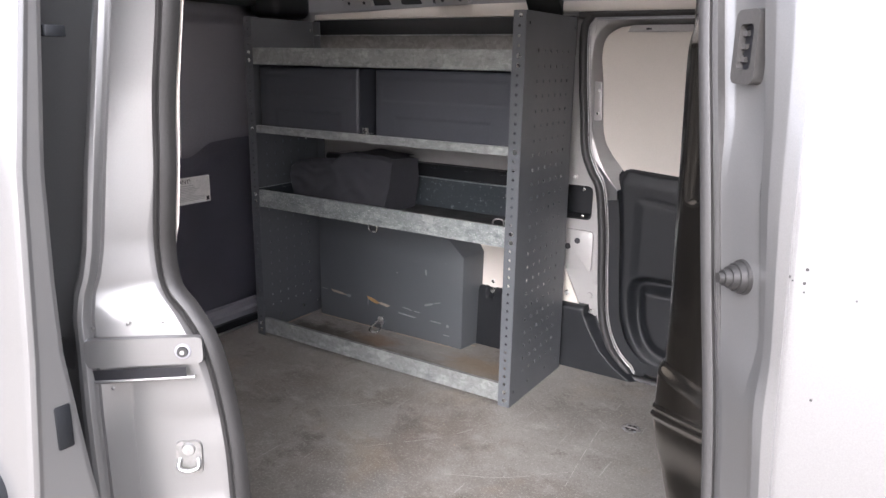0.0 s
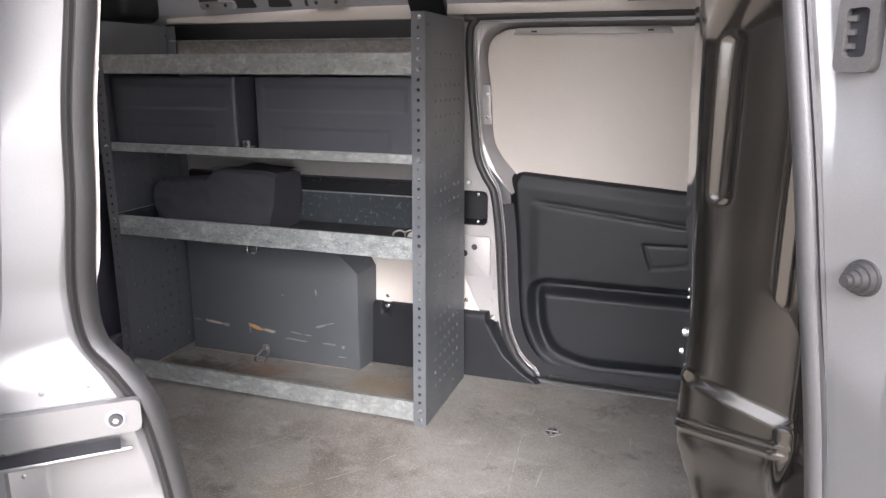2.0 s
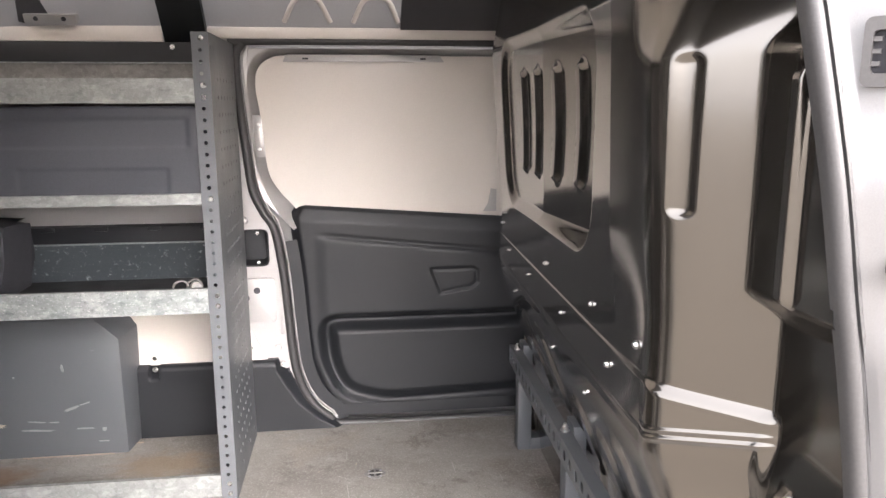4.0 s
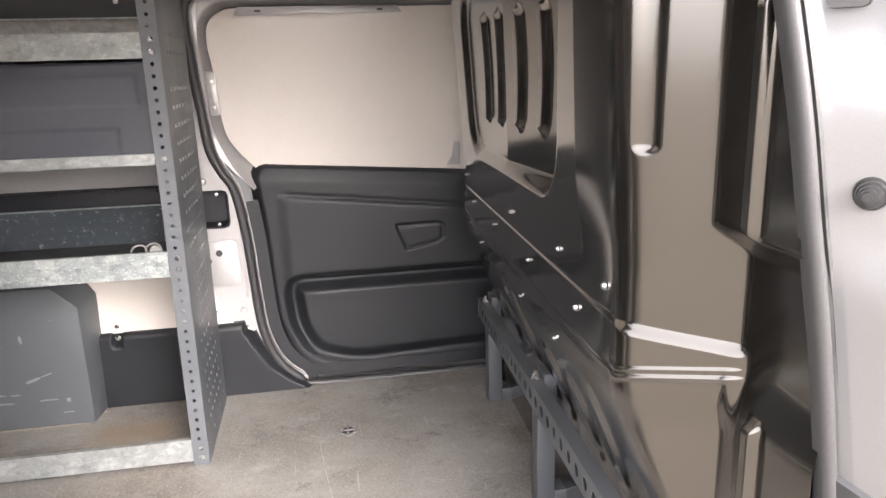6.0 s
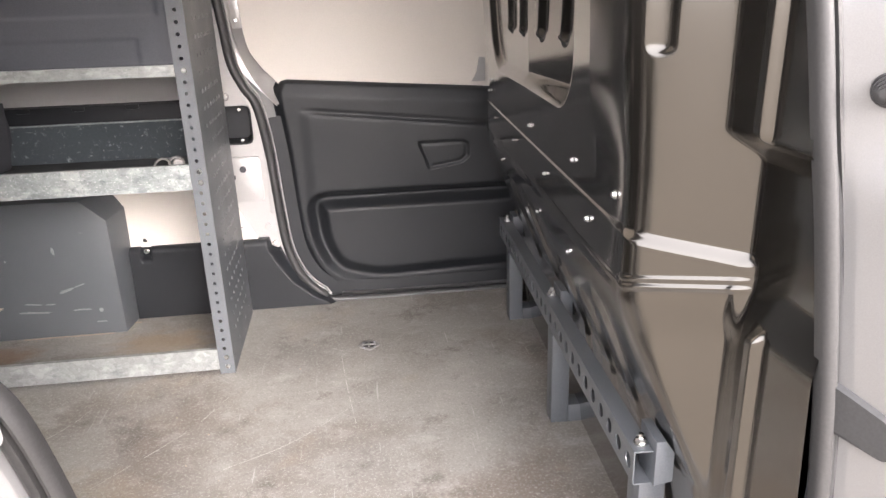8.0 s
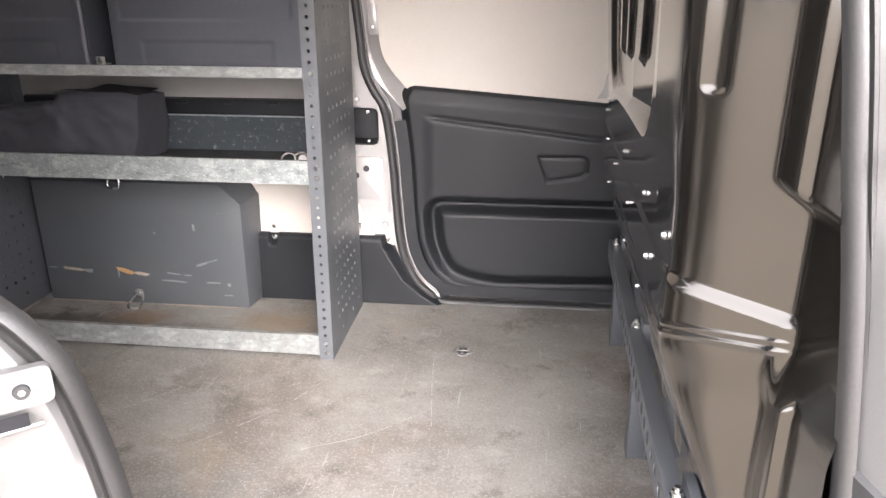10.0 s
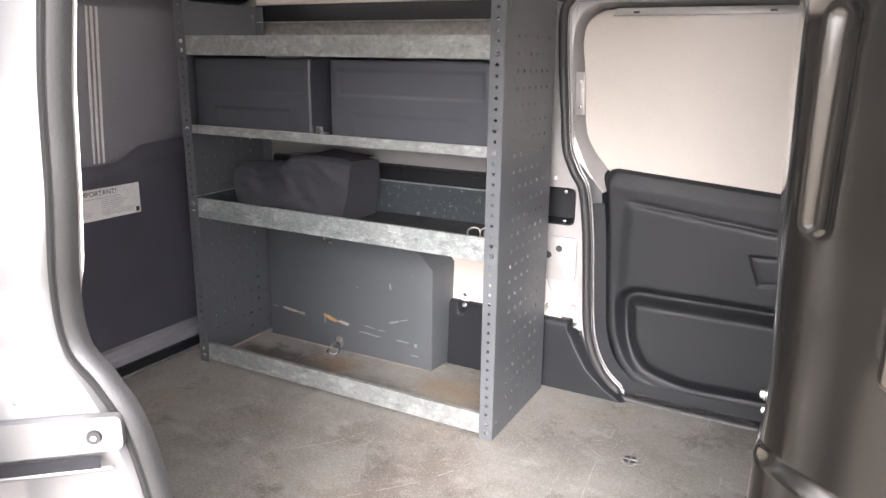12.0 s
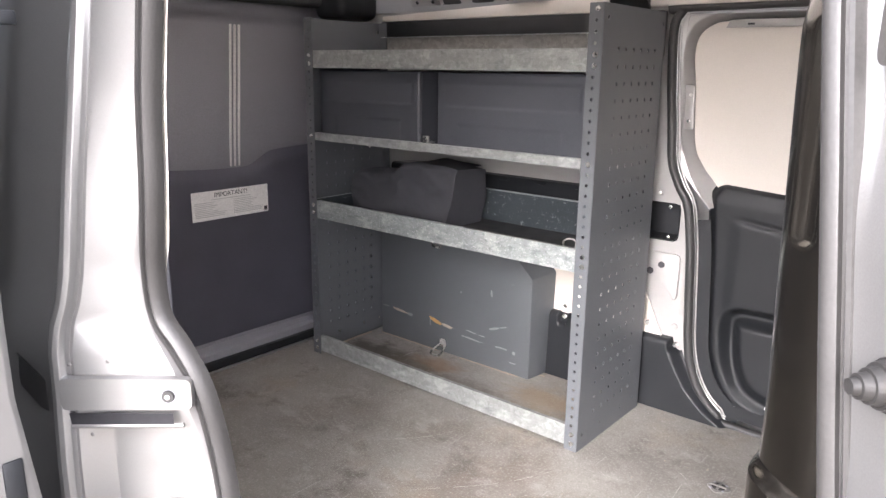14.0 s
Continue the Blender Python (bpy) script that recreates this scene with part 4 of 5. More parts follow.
# lashing eye in the floor
eye = thing("floor_lashing_eye", "round zinc lashing eye sunk in the floor", "lashing eye")
bm = bmesh.new()
ring = []
for i in range(40):
    a = 2 * math.pi * i / 40
    r = 0.0245 + 0.0030 * math.cos(4 * a)
    ring.append((0.358 + r * math.cos(a), 0.082 + r * math.sin(a)))
slab(bm, ring, "z", 0.0002, 0.0028, 0.0008)
part("plate", bm, GALVB, eye, smooth=30)
bm = bmesh.new()
disc(bm, (0.358, 0.082, 0.0028), (0, 0, 1), 0.0165, 0.0008, 24, 0.0165)
part("cup", bm, DARKRUB, eye, "dark cup")
bm = bmesh.new()
box(bm, 0.340, 0.376, 0.079, 0.085, 0.0037, 0.0068, 0.001)
box(bm, 0.355, 0.361, 0.066, 0.098, 0.0037, 0.0060, 0.001)
part("bar", bm, GALVB, eye)
for i in range(4):
    a = math.pi * (i / 2 + 0.25)
    bolt("screw", (0.358 + 0.0205 * math.cos(a), 0.082 + 0.0205 * math.sin(a), 0.0026), (0, 0, 1), 0.0026, eye, GREYD, 0.002)

# ---------- rear doors ----------
rear = thing("rear_door", "grey rear door with black lower trim, closed", "door", kind="structure")
bm = bmesh.new()


def rear_upper(u, v):
    y, z = -1.05 + 1.47 * u, 0.55 + 0.74 * v
    x = -1.25 + 0.03 * sstep(1.10, 1.13, z) - 0.01 * sstep(0.60, 0.9, z)
    return (x, y, z)


grid(bm, 60, 60, rear_upper)
part("upper_panel", bm, GREYD, rear, smooth=60)
for i in range(3):
    y = -0.108 + 0.0165 * i
    bm = bmesh.new()
    sweep(bm, [(-1.252, y - 0.028, 0.635), (-1.256, y + 0.004, 1.09)], circle(0.004, 8), (1, 0, 0))
    part("ribbed_strip", bm, PAPER, rear, "pale vertical strip")
bm = bmesh.new()


def rear_trim(u, v):
    y = -1.05 + 1.46 * u
    zt = 0.648 + 0.040 * sstep(-0.13, -0.01, y) + 0.008 * math.sin(y * 9)
    z = 0.085 + (zt - 0.085) * v
    x = -1.165 - 0.02 * sstep(0.94, 1.0, v) + 0.004 * math.sin(z * 14)
    return (x, y, z)


grid(bm, 80, 50, rear_trim)
bmesh.ops.solidify(bm, geom=bm.faces[:], thickness=0.05)
part("lower_trim", bm, BLACK_LIFTED, rear, "black rear door trim", smooth=50)
bm = boxed(-1.17, -1.118, -1.05, 0.41, -0.02, 0.03, 0.003)
part("step", bm, BLACK, rear)
bm = bmesh.new()
slab(bm, [(-1.165, 0.030), (-1.135, 0.030), (-1.135, 0.050), (-1.150, 0.058), (-1.150, 0.078), (-1.165, 0.084)], "y", -1.05, 0.41, 0.002)
part("sill_rail", bm, GREYD, rear, "grey ribbed sill rail")
part("edge_strip", boxed(-1.119, -1.108, -1.05, 0.41, 0.0, 0.004, 0.001), ALU, rear)

lab = thing("notice_label", "white paper notice with small print on the rear door", "label")
LX = -1.158
part("sheet", boxed(LX - 0.0006, LX, -0.344, -0.061, 0.487, 0.579), PAPER, lab, smooth=0)
cu = bpy.data.curves.new("heading", "FONT")
cu.body = "IMPORTANT!"
cu.size = 0.021
cu.align_x = "CENTER"
cu.extrude = 0.0002
hd = new("heading", cu)
cu.materials.append(INK)
hd.matrix_world = Matrix(((0, 0, 1, LX + 0.0006), (1, 0, 0, -0.203), (0, 1, 0, 0.558), (0, 0, 0, 1)))
hd.parent = lab
tagged(hd, "black printed heading")
rng = random.Random(4)
bm = bmesh.new()
box(bm, LX, LX + 0.0003, -0.275, -0.13, 0.5495, 0.5515)
for col in (-0.335, -0.195):
    for k in range(9):
        z = 0.542 - 0.0055 * k
        box(bm, LX, LX + 0.0003, col, col + rng.uniform(0.06, 0.118), z, z + 0.0018)
part("small_print", bm, INKL, lab, "grey lines of small print", smooth=0)
part("mark", boxed(LX, LX + 0.0003, -0.078, -0.066, 0.492, 0.506), INK, lab, smooth=0)

# dark fittings above the rear door
fit_top = thing("rear_hinge_cover", "black moulded cover above the rear door", "cover")
bm = boxed(-1.21, -1.06, 0.20, 0.38, 1.12, 1.24, 0.03, 4)
part("cover", bm, BLACK, fit_top)
# header coloured dark so less light bounces onto the top of the rack
bm = boxed(-1.28, -1.16, -1.0, 0.40, 1.16, 1.29, 0.02, 3)
tagged(part("rear_header", bm, LINER), "header over the rear doors, darkened to cut light on the rack", "trim", kind="structure")
bm = boxed(-1.30, -1.262, -1.05, 0.42, -0.1, 1.28)
tagged(part("wall_rear", bm, GREYD), "grey outer skin of the rear doors", "wall", kind="structure")

# ---------- near side body ----------
SEAL_D = [(0.012, 1.16), (0.010, 1.060), (-0.015, 0.927), (-0.026, 0.817), (-0.040, 0.707), (-0.034, 0.637), (-0.002, 0.596), (0.024, 0.549), (0.040, 0.47), (0.054, 0.38), (0.060, 0.28), (0.070, 0.10), (0.10, 0.02)]
SEAL_B = [(0.708, 1.16), (0.722, 1.033), (0.743, 0.89), (0.758, 0.78), (0.773, 0.672), (0.788, 0.522), (0.796, 0.40), (0.803, 0.20), (0.80, 0.05)]


def side_y(z):
    return lerp(z, [0, 0.2, 0.56, 0.9, 1.03, 1.3], [-1.10, -1.10, -1.085, -1.055, -1.035, -0.97])


seal_prof = [(u * 0.60, v * 0.72) for u, v in ((0.026, -0.012), (0.026, 0.004), (0.021, 0.013), (0.010, 0.019), (0.001, 0.018), (-0.001, 0.008), (-0.006, 0.008), (-0.008, 0.017), (-0.014, 0.018), (-0.022, 0.012), (-0.027, 0.0), (-0.027, -0.012))]
bm = bmesh.new()


def seal_y(z):
    return lerp(z, [0.45, 0.55, 0.65, 1.3], [-1.035, -1.046, -1.065, -1.065])


pd = smooth_path([(x, seal_y(z), z) for x, z in SEAL_D], 8)
sweep(bm, pd, seal_prof, (0, -1, 0))
tagged(part("door_seal_rear", bm, RUBBER, smooth=50), "grey rubber door seal round the open doorway", "seal", kind="structure")
bm = bmesh.new()
pb = smooth_path([(x, side_y(z) - 0.026, z) for x, z in SEAL_B], 8)
sweep(bm, pb, [(u * 0.74, v * 0.9) for u, v in seal_prof], (0, -1, 0))
tagged(part("door_seal_front", bm, GREYRUB, smooth=50), "grey rubber door seal round the open doorway", "seal", kind="structure")


def seal_x(z, S):
    return lerp(z, [q[1] for q in S][::-1], [q[0] for q in S][::-1])


zs_r, rx_r, ry_r = [-0.3, 0.0, 0.30, 0.45, 0.55, 0.60, 0.635, 0.66, 0.70, 0.82, 0.97, 1.05, 1.3], [-0.075, -0.075, -0.085, -0.098, -0.108, -0.112, -0.112, -0.108, -0.106, -0.105, -0.103, -0.102, -0.096], [-1.19, -1.19, -1.19, -1.184, -1.176, -1.174, -1.168, -1.160, -1.152, -1.136, -1.113, -1.100, -1.03]


def jamb_point(u, v):
    z = -0.3 + 1.6 * v
    xs = seal_x(z, SEAL_D) - 0.014
    R = Vector((lerp(z, zs_r, rx_r), lerp(z, zs_r, ry_r)))
    ys = seal_y(z)
    back = 0.014 * sstep(0.70, 0.85, z)
    P0 = Vector((xs, ys - 0.006 + 0.6 * back))
    P1 = Vector((xs - 0.004, ys - 0.016 + back))
    low = sstep(0.56, 0.47, z)
    d = (R - P1).normalized()
    n = Vector((-d.y, d.x))
    Q = P1.lerp(R, 0.5).lerp(Vector((-0.068, -1.125)), low)
    # soft shelf over the bracket, and the dished panel round the striker
    P1 = P1 + n * 0.005 * sstep(0.645, 0.607, z) * (1 - low)
    Q = Q + n * 0.003 * sstep(0.622, 0.600, z) * (1 - low)
    P1 = P1 - n * 0.004 * sstep(0.45, 0.425, z) * sstep(0.27, 0.30, z)
    # flat face, fine groove, rounded ridge, then the side panel going back
    pts = [P0 + Vector((0.004, 0.02)), P0, P1, Q, R - d * 0.026, R - d * 0.021 - n * 0.004, R - d * 0.017 + n * 0.001, R - d * 0.010 + n * 0.0055, R - d * 0.003 + n * 0.0055, R + d * 0.003 + n * 0.001, R + d * 0.006 - n * 0.008, Vector((-0.118, R.y + 0.045)), Vector((-0.24, R.y - 0.012)), Vector((-0.7, R.y - 0.02)), Vector((-1.3, R.y - 0.01))]
    w = [0, 0.05, 0.12, 0.28, 0.40, 0.44, 0.48, 0.53, 0.58, 0.62, 0.66, 0.72, 0.78, 0.9, 1.0]
    x = lerp(u, w, [p.x for p in pts])
    y = lerp(u, w, [p.y for p in pts])
    return (x, y, z)


bm = bmesh.new()
grid(bm, 151, 200, jamb_point)
bmesh.ops.smooth_vert(bm, verts=bm.verts[:], factor=0.25, use_axis_x=True, use_axis_y=True, use_axis_z=False)
jamb = tagged(part("wall_near_rear", bm, SILVER, smooth=28), "silver painted door pillar and rear side panel", "wall", kind="structure")

# pale inner edge of the pillar behind the seal
bm = bmesh.new()


def inner_edge(u, v):
    z = 0.675 + 0.5 * v
    return (seal_x(z, SEAL_D) + 0.006 + 0.0118 * u * sstep(0.0, 0.14, v), seal_y(z) + 0.013, z)


grid(bm, 4, 40, inner_edge)
part("inner_edge", bm, WHITE, jamb)

# guide rail bracket with bolt and slot
gb = thing("guide_bracket", "silver painted bracket over the sliding door guide slot", "bracket")
A, B = Vector((0.020, -1.068)), Vector((-0.108, -1.176))
dirn = (B - A).normalized()
nrm = Vector((dirn.y, -dirn.x))
if nrm.y > 0:
    nrm = -nrm


def along(s, out, z):
    p = A + dirn * s + nrm * out
    return Vector((p.x, p.y, z))


bm = bmesh.new()
ol = rounded([(-0.012, 0.526), (0.160, 0.523), (0.160, 0.569), (-0.012, 0.570)], 0.010)
lo = [bm.verts.new(along(s, -0.002, z)) for s, z in ol]
hi = [bm.verts.new(along(s * 0.985 + 0.001, 0.007, 0.548 + (z - 0.548) * 0.95)) for s, z in ol]
bm.faces.new(hi)
bm.faces.new(lo[::-1])
for i in range(len(ol)):
    bm.faces.new((lo[i], lo[(i + 1) % len(ol)], hi[(i + 1) % len(ol)], hi[i]))
part("plate", bm, SILVER, gb)
bm = bmesh.new()
ol = [(-0.106, -1.1865, 0.524), (-0.106, -1.1865, 0.569), (-0.128, -1.188, 0.570), (-0.45, -1.156, 0.573), (-0.45, -1.156, 0.526), (-0.128, -1.188, 0.524)]
f = bm.faces.new([bm.verts.new(p) for p in ol])
bmesh.ops.solidify(bm, geom=[f], thickness=0.008)
part("rail", bm, SILVER, gb)
bm = bmesh.new()
q = Vector((nrm.x, nrm.y, 0))
disc(bm, along(0.018, 0.007, 0.547), q, 0.0125, 0.002, 24, 0.011)
part("washer", bm, GREYD, gb)
bm = bmesh.new()
disc(bm, along(0.018, 0.009, 0.547), q, 0.0085, 0.004, 18, 0.0075)
hb = part("bolt", bm, DARKRUB, gb, "dark bolt head")
bm = bmesh.new()
disc(bm, along(0.018, 0.0131, 0.547), q, 0.0038, 0.0005, 6)
part("hex_socket", bm, ALU, hb, smooth=0)
# flat black plate: the shade inside the guide slot is put into its colour
bm = bmesh.new()
ol = [along(0.016, 0.004, 0.503), along(0.016, 0.004, 0.520), along(0.168, 0.004, 0.519), along(0.168, 0.004, 0.500)]
f = bm.faces.new([bm.verts.new(p) for p in ol])
bmesh.ops.solidify(bm, geom=[f], thickness=0.002)
part("slot", bm, INK, gb, "black plate for the shaded depth of the guide slot")
bm = bmesh.new()
sweep(bm, [along(0.004, 0.001, 0.5025), along(0.06, 0.002, 0.5015), along(0.150, 0.002, 0.500), along(0.170, 0.000, 0.499)], circle(0.0035, 10), (0, -1, 0))
part("slot_lip", bm, SILVER, gb, smooth=60)
for sx, sz in ((0.045, 0.592), (0.095, 0.590), (0.145, 0.585), (0.125, 0.487)):
    bm = bmesh.new()
    disc(bm, along(sx, 0.0, sz), q, 0.003, 0.0006, 14, 0.002)
    part("weld_dimple", bm, SILVER, jamb)

# striker on the pillar
st = thing("door_striker", "zinc door striker bolted to the pillar", "striker")
SD = Vector((-0.80, -0.60, 0))
SN = Vector((0.60, -0.80, 0))


def on_pillar(a, b, o):
    return Vector((-0.003, -1.0765, 0.361)) + SD * a + SN * o + Vector((0, 0, b))


bm = bmesh.new()
ol = rounded([(-0.021, -0.030), (0.021, -0.030), (0.021, 0.030), (-0.021, 0.030)], 0.012)
lo = [bm.verts.new(on_pillar(a, b, -0.004)) for a, b in ol]
hi = [bm.verts.new(on_pillar(a * 0.94, b * 0.95, 0.004)) for a, b in ol]
bm.faces.new(hi)
for i in range(len(ol)):
    bm.faces.new((lo[i], lo[(i + 1) % len(ol)], hi[(i + 1) % len(ol)], hi[i]))
part("plate", bm, GALVB, st, smooth=30)
bm = bmesh.new()
disc(bm, on_pillar(0.0, 0.016, 0.004), SN, 0.011, 0.004, 16, 0.009)
disc(bm, on_pillar(0.0, 0.016, 0.008), SN, 0.005, 0.001, 6)
part("screw", bm, ALU, st)
bm = bmesh.new()
sweep(bm, smooth_path([on_pillar(-0.014, 0.0, 0.003), on_pillar(-0.015, -0.012, 0.012), on_pillar(0.0, -0.016, 0.016), on_pillar(0.015, -0.012, 0.012), on_pillar(0.014, 0.0, 0.003)], 5), circle(0.0038, 8), (0, 0, 1))
part("loop", bm, ALU, st, smooth=60)

# front pillar and front side panel
def pillar_point(u, v):
    z = -0.3 + 1.6 * v
    xs = seal_x(z, SEAL_B) - 0.003
    y = side_y(z) - 0.024
    # flat face with a pressed pocket round the socket and buffer, then a rounded flank up to the door gap's crease
    k = sstep(0.715, 0.775, z)
    deep = 0.0100 * sstep(0.87, 0.945, z)
    B = Vector((xs + 0.036 + 0.0117 * k + 0.74 * deep, y - 0.058 + 0.0037 * k + 0.67 * deep))
    E = Vector((xs + 0.041 + 0.009 * k + 0.3 * deep, y - 0.066 + 0.005 * k))
    C = Vector((lerp(z, [-0.3, 0.5, 0.7, 0.85, 0.99, 1.1, 1.3], [0.865, 0.843, 0.828, 0.820, 0.814, 0.805, 0.785]), y - 0.087))
    F, G = E.lerp(C, 0.30) + Vector((-0.0015, -0.0030)), E.lerp(C, 0.65) + Vector((-0.0012, -0.0036))
    pts = [(xs + 0.008, y + 0.03), (xs + 0.002, y - 0.004), (xs + 0.012 + 0.0036 * k + 0.74 * deep, y - 0.0215 + 0.0027 * k + 0.67 * deep), B, E, F, G, C, (C.x + 0.0012, C.y + 0.0022), (C.x + 0.004, C.y + 0.0012), (C.x + 0.2, C.y - 0.008), (2.2, C.y - 0.02)]
    w = [0, 0.08, 0.16, 0.38, 0.44, 0.50, 0.57, 0.66, 0.68, 0.71, 0.85, 1.0]
    return (lerp(u, w, [p[0] for p in pts]), lerp(u, w, [p[1] for p in pts]), z)


bm = bmesh.new()
grid(bm, 151, 120, pillar_point)
bmesh.ops.smooth_vert(bm, verts=bm.verts[:], factor=0.3, use_axis_x=True, use_axis_y=True, use_axis_z=False)
tagged(part("wall_near_front", bm, SILVER, smooth=32), "silver painted front door pillar and side panel", "wall", kind="structure")



def pillar_inner(u, v):
    z = -0.02 + 1.2 * v
    return (seal_x(z, SEAL_B) - 0.009 - 0.014 * sstep(0.5, 0.3, z) * (1 - u) + 0.11 * u, side_y(z) - 0.021 + 0.075 * u, z)


# added black sheet that keeps the gap between bulkhead and seal dark
bm = bmesh.new()
grid(bm, 6, 60, pillar_inner)
part("gap_sheet", bm, BLACK, bpy.data.objects["wall_near_front"], "black sheet added to fill the gap behind the seal")

bs = thing("door_buffer", "stepped grey rubber door buffer on the pillar", "buffer")
bm = bmesh.new()
bx = Vector((0.7832, -1.1246, 0.812))
bn_ = Vector((-0.74, -0.67, 0)).normalized()
for r, h0, h1 in ((0.0155, -0.006, 0.003), (0.0130, 0.003, 0.008), (0.0100, 0.008, 0.013), (0.0072, 0.013, 0.018), (0.0045, 0.018, 0.022)):
    disc(bm, bx + bn_ * h0, bn_, r, h1 - h0, 20, r * 0.9)
part("buffer", bm, RUBBER, bs, smooth=30)

SOCKM = material("grey_moulded_plastic", (0.055, 0.053, 0.051), 0.45, 0, 0, 0.12, 20, 300, 0.1)
cc = thing("contact_socket", "grey plastic contact socket let into the pillar", "socket")
u_ = Vector((0.67, -0.74, 0)).normalized()
c0 = Vector((0.7655, -1.0968, 0.991))
n_ = Vector((-0.74, -0.67, 0)).normalized()


def sock(a, b, o):
    return c0 + u_ * a + n_ * o + Vector((0, 0, b))


def frame_ring(bm, w, h, w2, h2, o0, o1, r=0.008):
    oa = rounded([(-w, -h), (w, -h), (w, h), (-w, h)], r)
    ia = rounded([(-w2, -h2), (w2, -h2), (w2, h2), (-w2, h2)], r * 0.6)
    a = [bm.verts.new(sock(x, z, o0)) for x, z in oa]
    b = [bm.verts.new(sock(x * 0.96, z * 0.98, o1)) for x, z in oa]
    c = [bm.verts.new(sock(x, z, o1)) for x, z in ia]
    d = [bm.verts.new(sock(x, z, o0)) for x, z in ia]
    n = len(oa)
    for i in range(n):
        j = (i + 1) % n
        bm.faces.new((a[i], a[j], b[j], b[i]))
        bm.faces.new((b[i], b[j], c[j], c[i]))
        bm.faces.new((c[i], c[j], d[j], d[i]))
    return bm


part("housing", frame_ring(bmesh.new(), 0.017, 0.029, 0.0095, 0.0175, -0.006, 0.008), SOCKM, cc)
bm = bmesh.new()
f = bm.faces.new([bm.verts.new(sock(a, b, 0.0022)) for a, b in ((-0.0105, -0.0175), (0.0105, -0.0175), (0.0105, 0.0175), (-0.0105, 0.0175))])
bmesh.ops.solidify(bm, geom=[f], thickness=0.001)
part("back", bm, INK, cc)
for k in range(3):
    bm = bmesh.new()
    z = -0.0115 + 0.010 * k
    P = [sock(a, b, o) for o in (0.0024, 0.0052) for a, b in ((-0.0095, z), (-0.003, z), (-0.003, z + 0.004), (-0.0095, z + 0.004))]
    V = [bm.verts.new(p) for p in P]
    for fidx in ((0, 1, 2, 3), (4, 5, 6, 7), (0, 1, 5, 4), (1, 2, 6, 5), (2, 3, 7, 6), (3, 0, 4, 7)):
        bm.faces.new([V[i] for i in fidx])
    part("contact", bm, SOCKM, cc)

pd_ = thing("pillar_cap", "dark grey plastic cap on the door pillar", "cap")
bm = bmesh.new()


def cap_point(u, v):
    uu = 0.08 + 0.30 * u
    z = 0.491 - 0.013 * u + (0.056 - 0.012 * u) * v - 0.012 * (2 * v - 1) * sstep(0.75, 1.0, u)
    p = Vector(pillar_point(uu, (z + 0.3) / 1.6))
    q = Vector(pillar_point(uu + 0.01, (z + 0.3) / 1.6)) - p
    k = Vector((q.y, -q.x, 0)).normalized()
    return p + k * (0.006 - 0.006 * sstep(0.9, 1.0, max(abs(2 * v - 1), u)))


grid(bm, 16, 16, cap_point)
part("cap", bm, DARKRUB, pd_, smooth=60)

# header and sill that close the doorway
bm = boxed(-1.3, 1.6, -1.10, -0.96, 1.175, 1.30, 0.01)
tagged(part("doorway_header", bm, LINER), "dark lined roof rail over the doorway", "trim", kind="structure")
bm = boxed(-0.06, 0.86, -1.16, -1.06, -0.30, -0.012, 0.008)
tagged(part("doorway_sill", bm, SILVER), "silver painted doorway sill", "trim", kind="structure")
bm = boxed(-1.25, -0.10, -1.03, -1.01, 0.0, 1.28)
tagged(part("wall_near_inner", bm, GREYD), "grey painted inner wall beside the doorway", "wall", kind="structure")
bm = boxed(-1.25, 0.95, 0.48, 0.50, -0.1, 1.3)
tagged(part("wall_far_outer", bm, SILVER), "silver outer side skin", "wall", kind="structure")

# unseen black sheet added behind the bulkhead, blocks bright gaps at its edge
bm = boxed(0.935, 0.950, -1.150, 0.400, -0.30, 1.28)
tagged(part("wall_gap_backing", bm, BLACK), "unseen black sheet added behind the bulkhead to block bright gaps", "wall", kind="structure")

# ---------- open sliding door ----------
sd = thing("sliding_door", "silver sliding door standing open along the van side", "door")
zd = [-0.25, 0.0, 0.37, 0.42, 0.60, 0.70, 0.84, 1.04, 1.3]
yin = [-1.215, -1.215, -1.228, -1.235, -1.254, -1.254, -1.250, -1.230, -1.19]
yout = [-1.34, -1.34, -1.326, -1.320, -1.304, -1.298, -1.290, -1.263, -1.21]


def edge_point(u, v):
    z = -0.25 + 1.55 * v
    a, b = lerp(z, zd, yin), lerp(z, zd, yout)
    pts = [(-1.0, a + 0.01), (-0.15, a + 0.004), (-0.012, a), (-0.002, a - 0.002), (0.0, a - 0.008), (0.0, b + 0.016), (0.002, b + 0.010), (0.000, b + 0.003), (-0.008, b), (-0.15, b - 0.012), (-1.0, b - 0.02)]
    w = [0, 0.14, 0.22, 0.26, 0.30, 0.55, 0.62, 0.68, 0.74, 0.84, 1.0]
    return (lerp(u, w, [p[0] for p in pts]), lerp(u, w, [p[1] for p in pts]), z)


bm = bmesh.new()
grid(bm, 101, 90, edge_point)
part("shell", bm, SILVER, sd, smooth=60)
bm = boxed(0.0005, 0.003, -1.279, -1.258, 0.470, 0.531, 0.002)
part("pad", bm, BLACK, sd, "black adhesive pad")
bm = boxed(-0.03, 0.0, -1.232, -1.206, 0.996, 1.010, 0.002)
part("stop", bm, BLACK, sd, "black rubber stop")
bm = bmesh.new()
slab(bm, rounded([(-0.95, 0.24), (-0.045, 0.24), (-0.040, 0.30), (-0.052, 0.42), (-0.085, 0.448), (-0.95, 0.448)], 0.03), "y", -1.318, -1.336, 0.006)
part("rub_strip", bm, BLACK, sd, "black plastic rubbing strip")
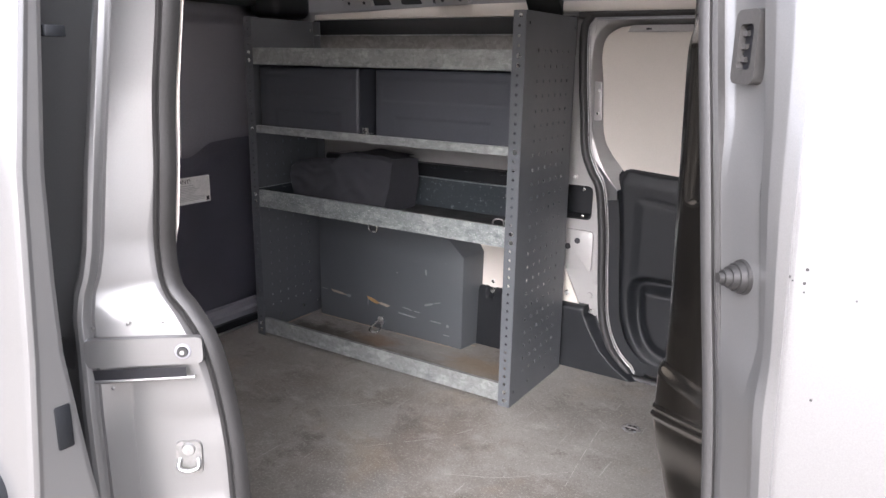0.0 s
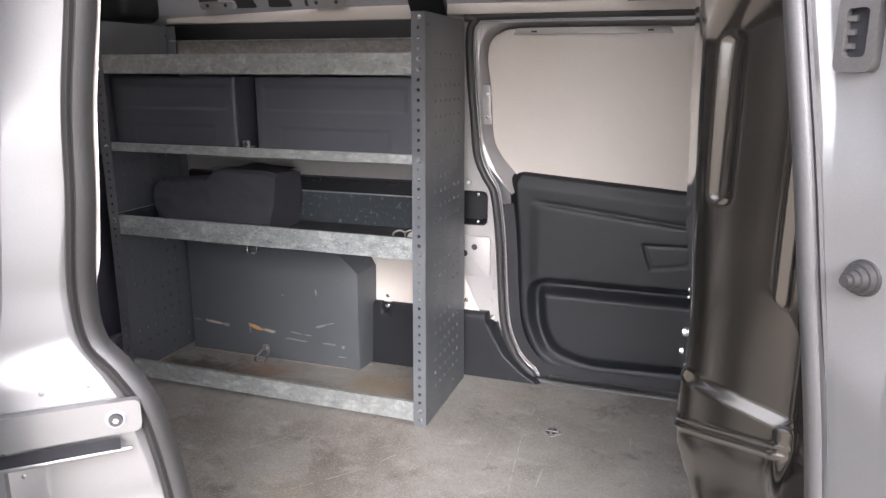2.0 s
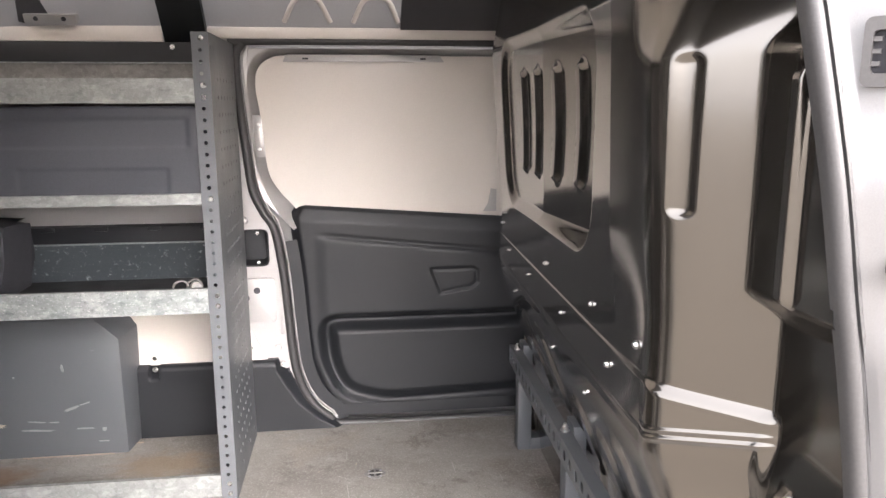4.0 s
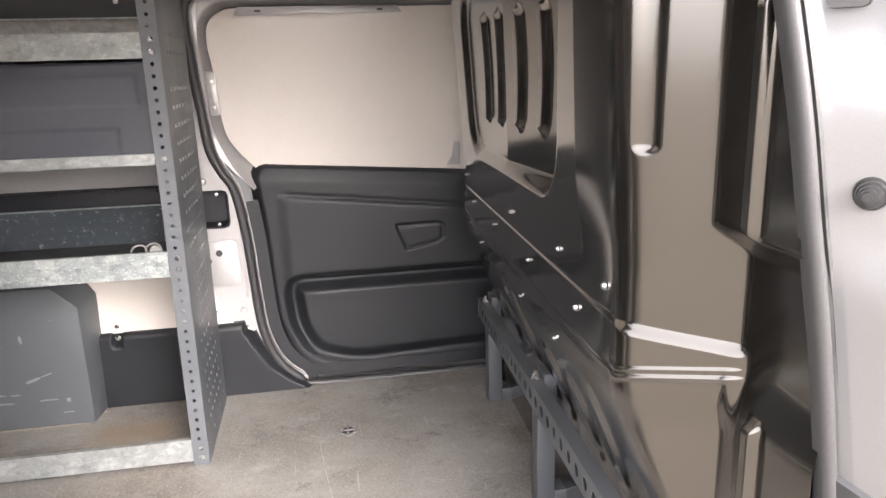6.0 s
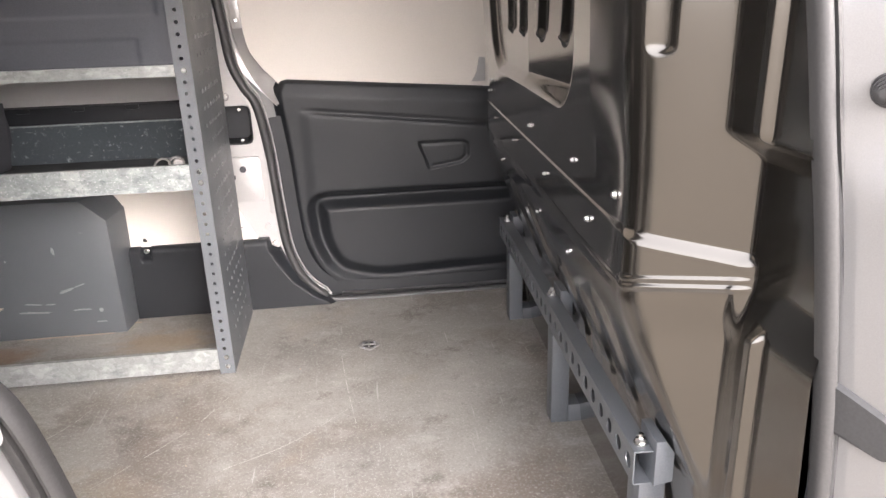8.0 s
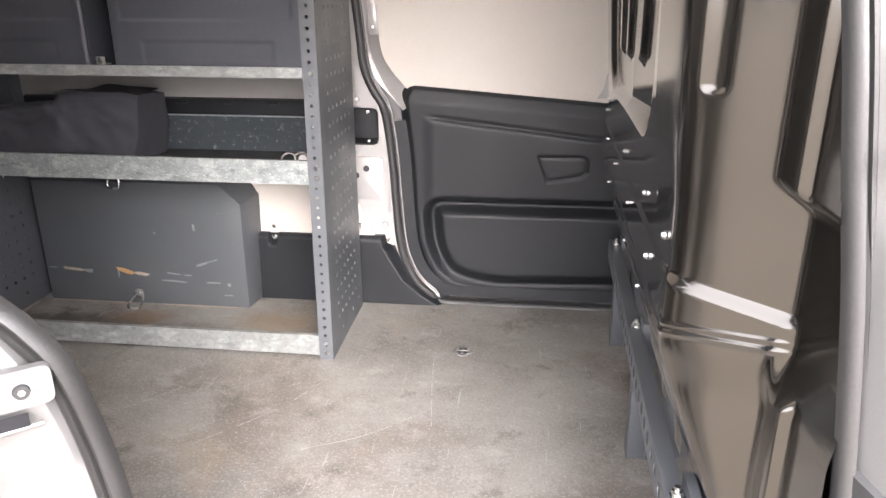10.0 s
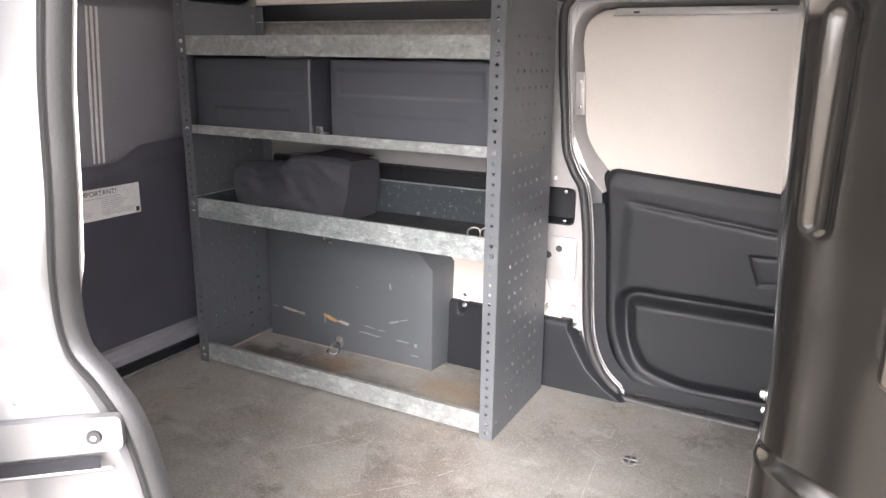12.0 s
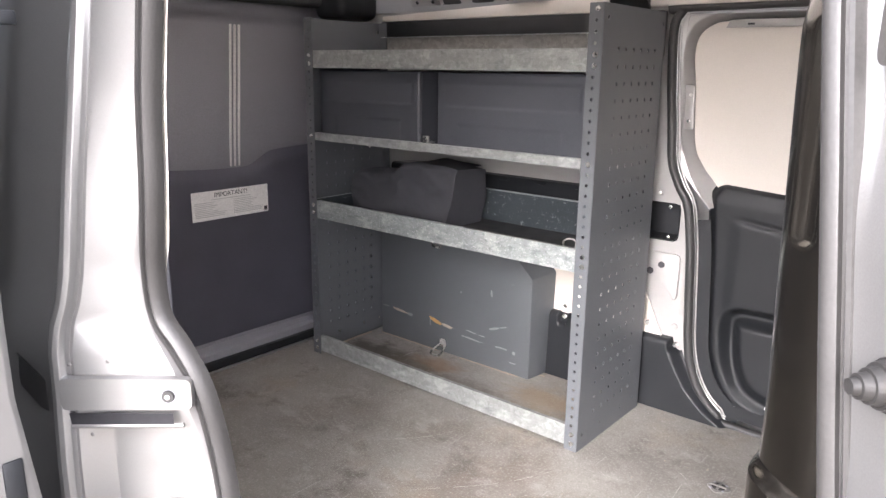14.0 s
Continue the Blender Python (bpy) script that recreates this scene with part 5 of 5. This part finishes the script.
for k, (x, z) in enumerate(((0.8214, 0.8305), (0.824, 0.8281), (0.8324, 0.8374), (0.8324, 0.8209), (0.8656, 0.8212), (0.8479, 0.7442), (0.8319, 0.8274))):
    bm = bmesh.new()
    rr = random.Random(k)
    y = side_y(z) - 0.1098 - 0.047 * (x - lerp(z, [0.7, 0.85], [0.827, 0.819]))
    disc(bm, (x, y + 0.0004, z), (0, -1, 0), 0.0010 * rr.uniform(0.6, 1.3), 0.0009, 7)
    part("dirt_speck", bm, RUBBER, bpy.data.objects["wall_near_front"], smooth=0)

# crumbs and grit on the floor, thickest along the foot of the box
rr = random.Random(11)
bm = bmesh.new()
for k in range(110):
    if k < 34:
        x, y = rr.uniform(-0.96, -0.33), 0.288 - abs(rr.gauss(0, 0.012))
    elif k < 56:
        x, y = -0.965 + abs(rr.gauss(0, 0.02)), rr.uniform(0.02, 0.28)
    else:
        x, y = rr.uniform(-0.9, 0.6), rr.uniform(-0.9, 0.35)
    r = rr.uniform(0.0006, 0.0017)
    m = pose(x, y, r * 0.5, rr.uniform(0, 60), rr.uniform(0, 60), rr.uniform(0, 360)) @ Matrix.Diagonal((r * rr.uniform(0.7, 2.2), r, r * 0.8, 1))
    bmesh.ops.create_icosphere(bm, subdivisions=1, radius=1.0, matrix=m)
tagged(part("floor_grit", bm, TAN, smooth=30), "pale crumbs and grit scattered on the floor", "grit", kind="stuff")

# long pale scratches in the boards
SCRATCH = material("pale_scratch", (0.40, 0.385, 0.36), 0.7, 0, 0, 0.3, 40, 300, 0.0)
floor = bpy.data.objects["floor"]
for k, pts in enumerate(([(0.285, 0.04), (0.300, -0.13), (0.318, -0.28)], [(-0.20, -0.42), (-0.05, -0.25), (0.02, -0.12)], [(0.262, 0.085), (0.290, 0.066), (0.325, 0.070)], [(0.05, -0.40), (0.18, -0.33), (0.30, -0.22)], [(-0.42, -0.30), (-0.33, -0.20), (-0.29, -0.12)])):
    bm = bmesh.new()
    P = smooth_path([(x, y, 0.0002) for x, y in pts], 8)
    rs = random.Random(k + 3)
    for a, b in zip(P, P[1:]):
        if rs.random() < 0.82:
            d = (b - a).normalized().cross(Vector((0, 0, 1))) * rs.uniform(0.0004, 0.0011)
            bm.faces.new([bm.verts.new(p) for p in (a + d, b + d, b - d, a - d)])
    part("scratch", bm, SCRATCH, floor, smooth=0)

# old sealant along the foot of the box
rs = random.Random(8)
for x0, x1 in ((-0.972, -0.70), (-0.60, -0.36), (-0.318, -0.298)):
    bm = bmesh.new()
    n = max(3, int((x1 - x0) / 0.012))
    P = [(x0 + (x1 - x0) * i / n, Y0 - 0.0015 + rs.uniform(-0.0015, 0.001) + (0.06 if x0 > -0.33 else 0), 0.0012) for i in range(n + 1)]
    sweep(bm, P, circle(0.0026, 6, 1.0, 0.6), (0, 0, 1))
    part("sealant_bead", bm, TAN, wb, "crumbling tan sealant", smooth=60)
bm = bmesh.new()
P = [(XL + 0.012 + rs.uniform(-0.002, 0.003), 0.03 + 0.026 * i, 0.0015) for i in range(10)]
sweep(bm, P, circle(0.004, 6, 1.0, 0.6), (0, 0, 1))
part("sealant_bead", bm, TAN, wb, "crumbling tan sealant", smooth=60)
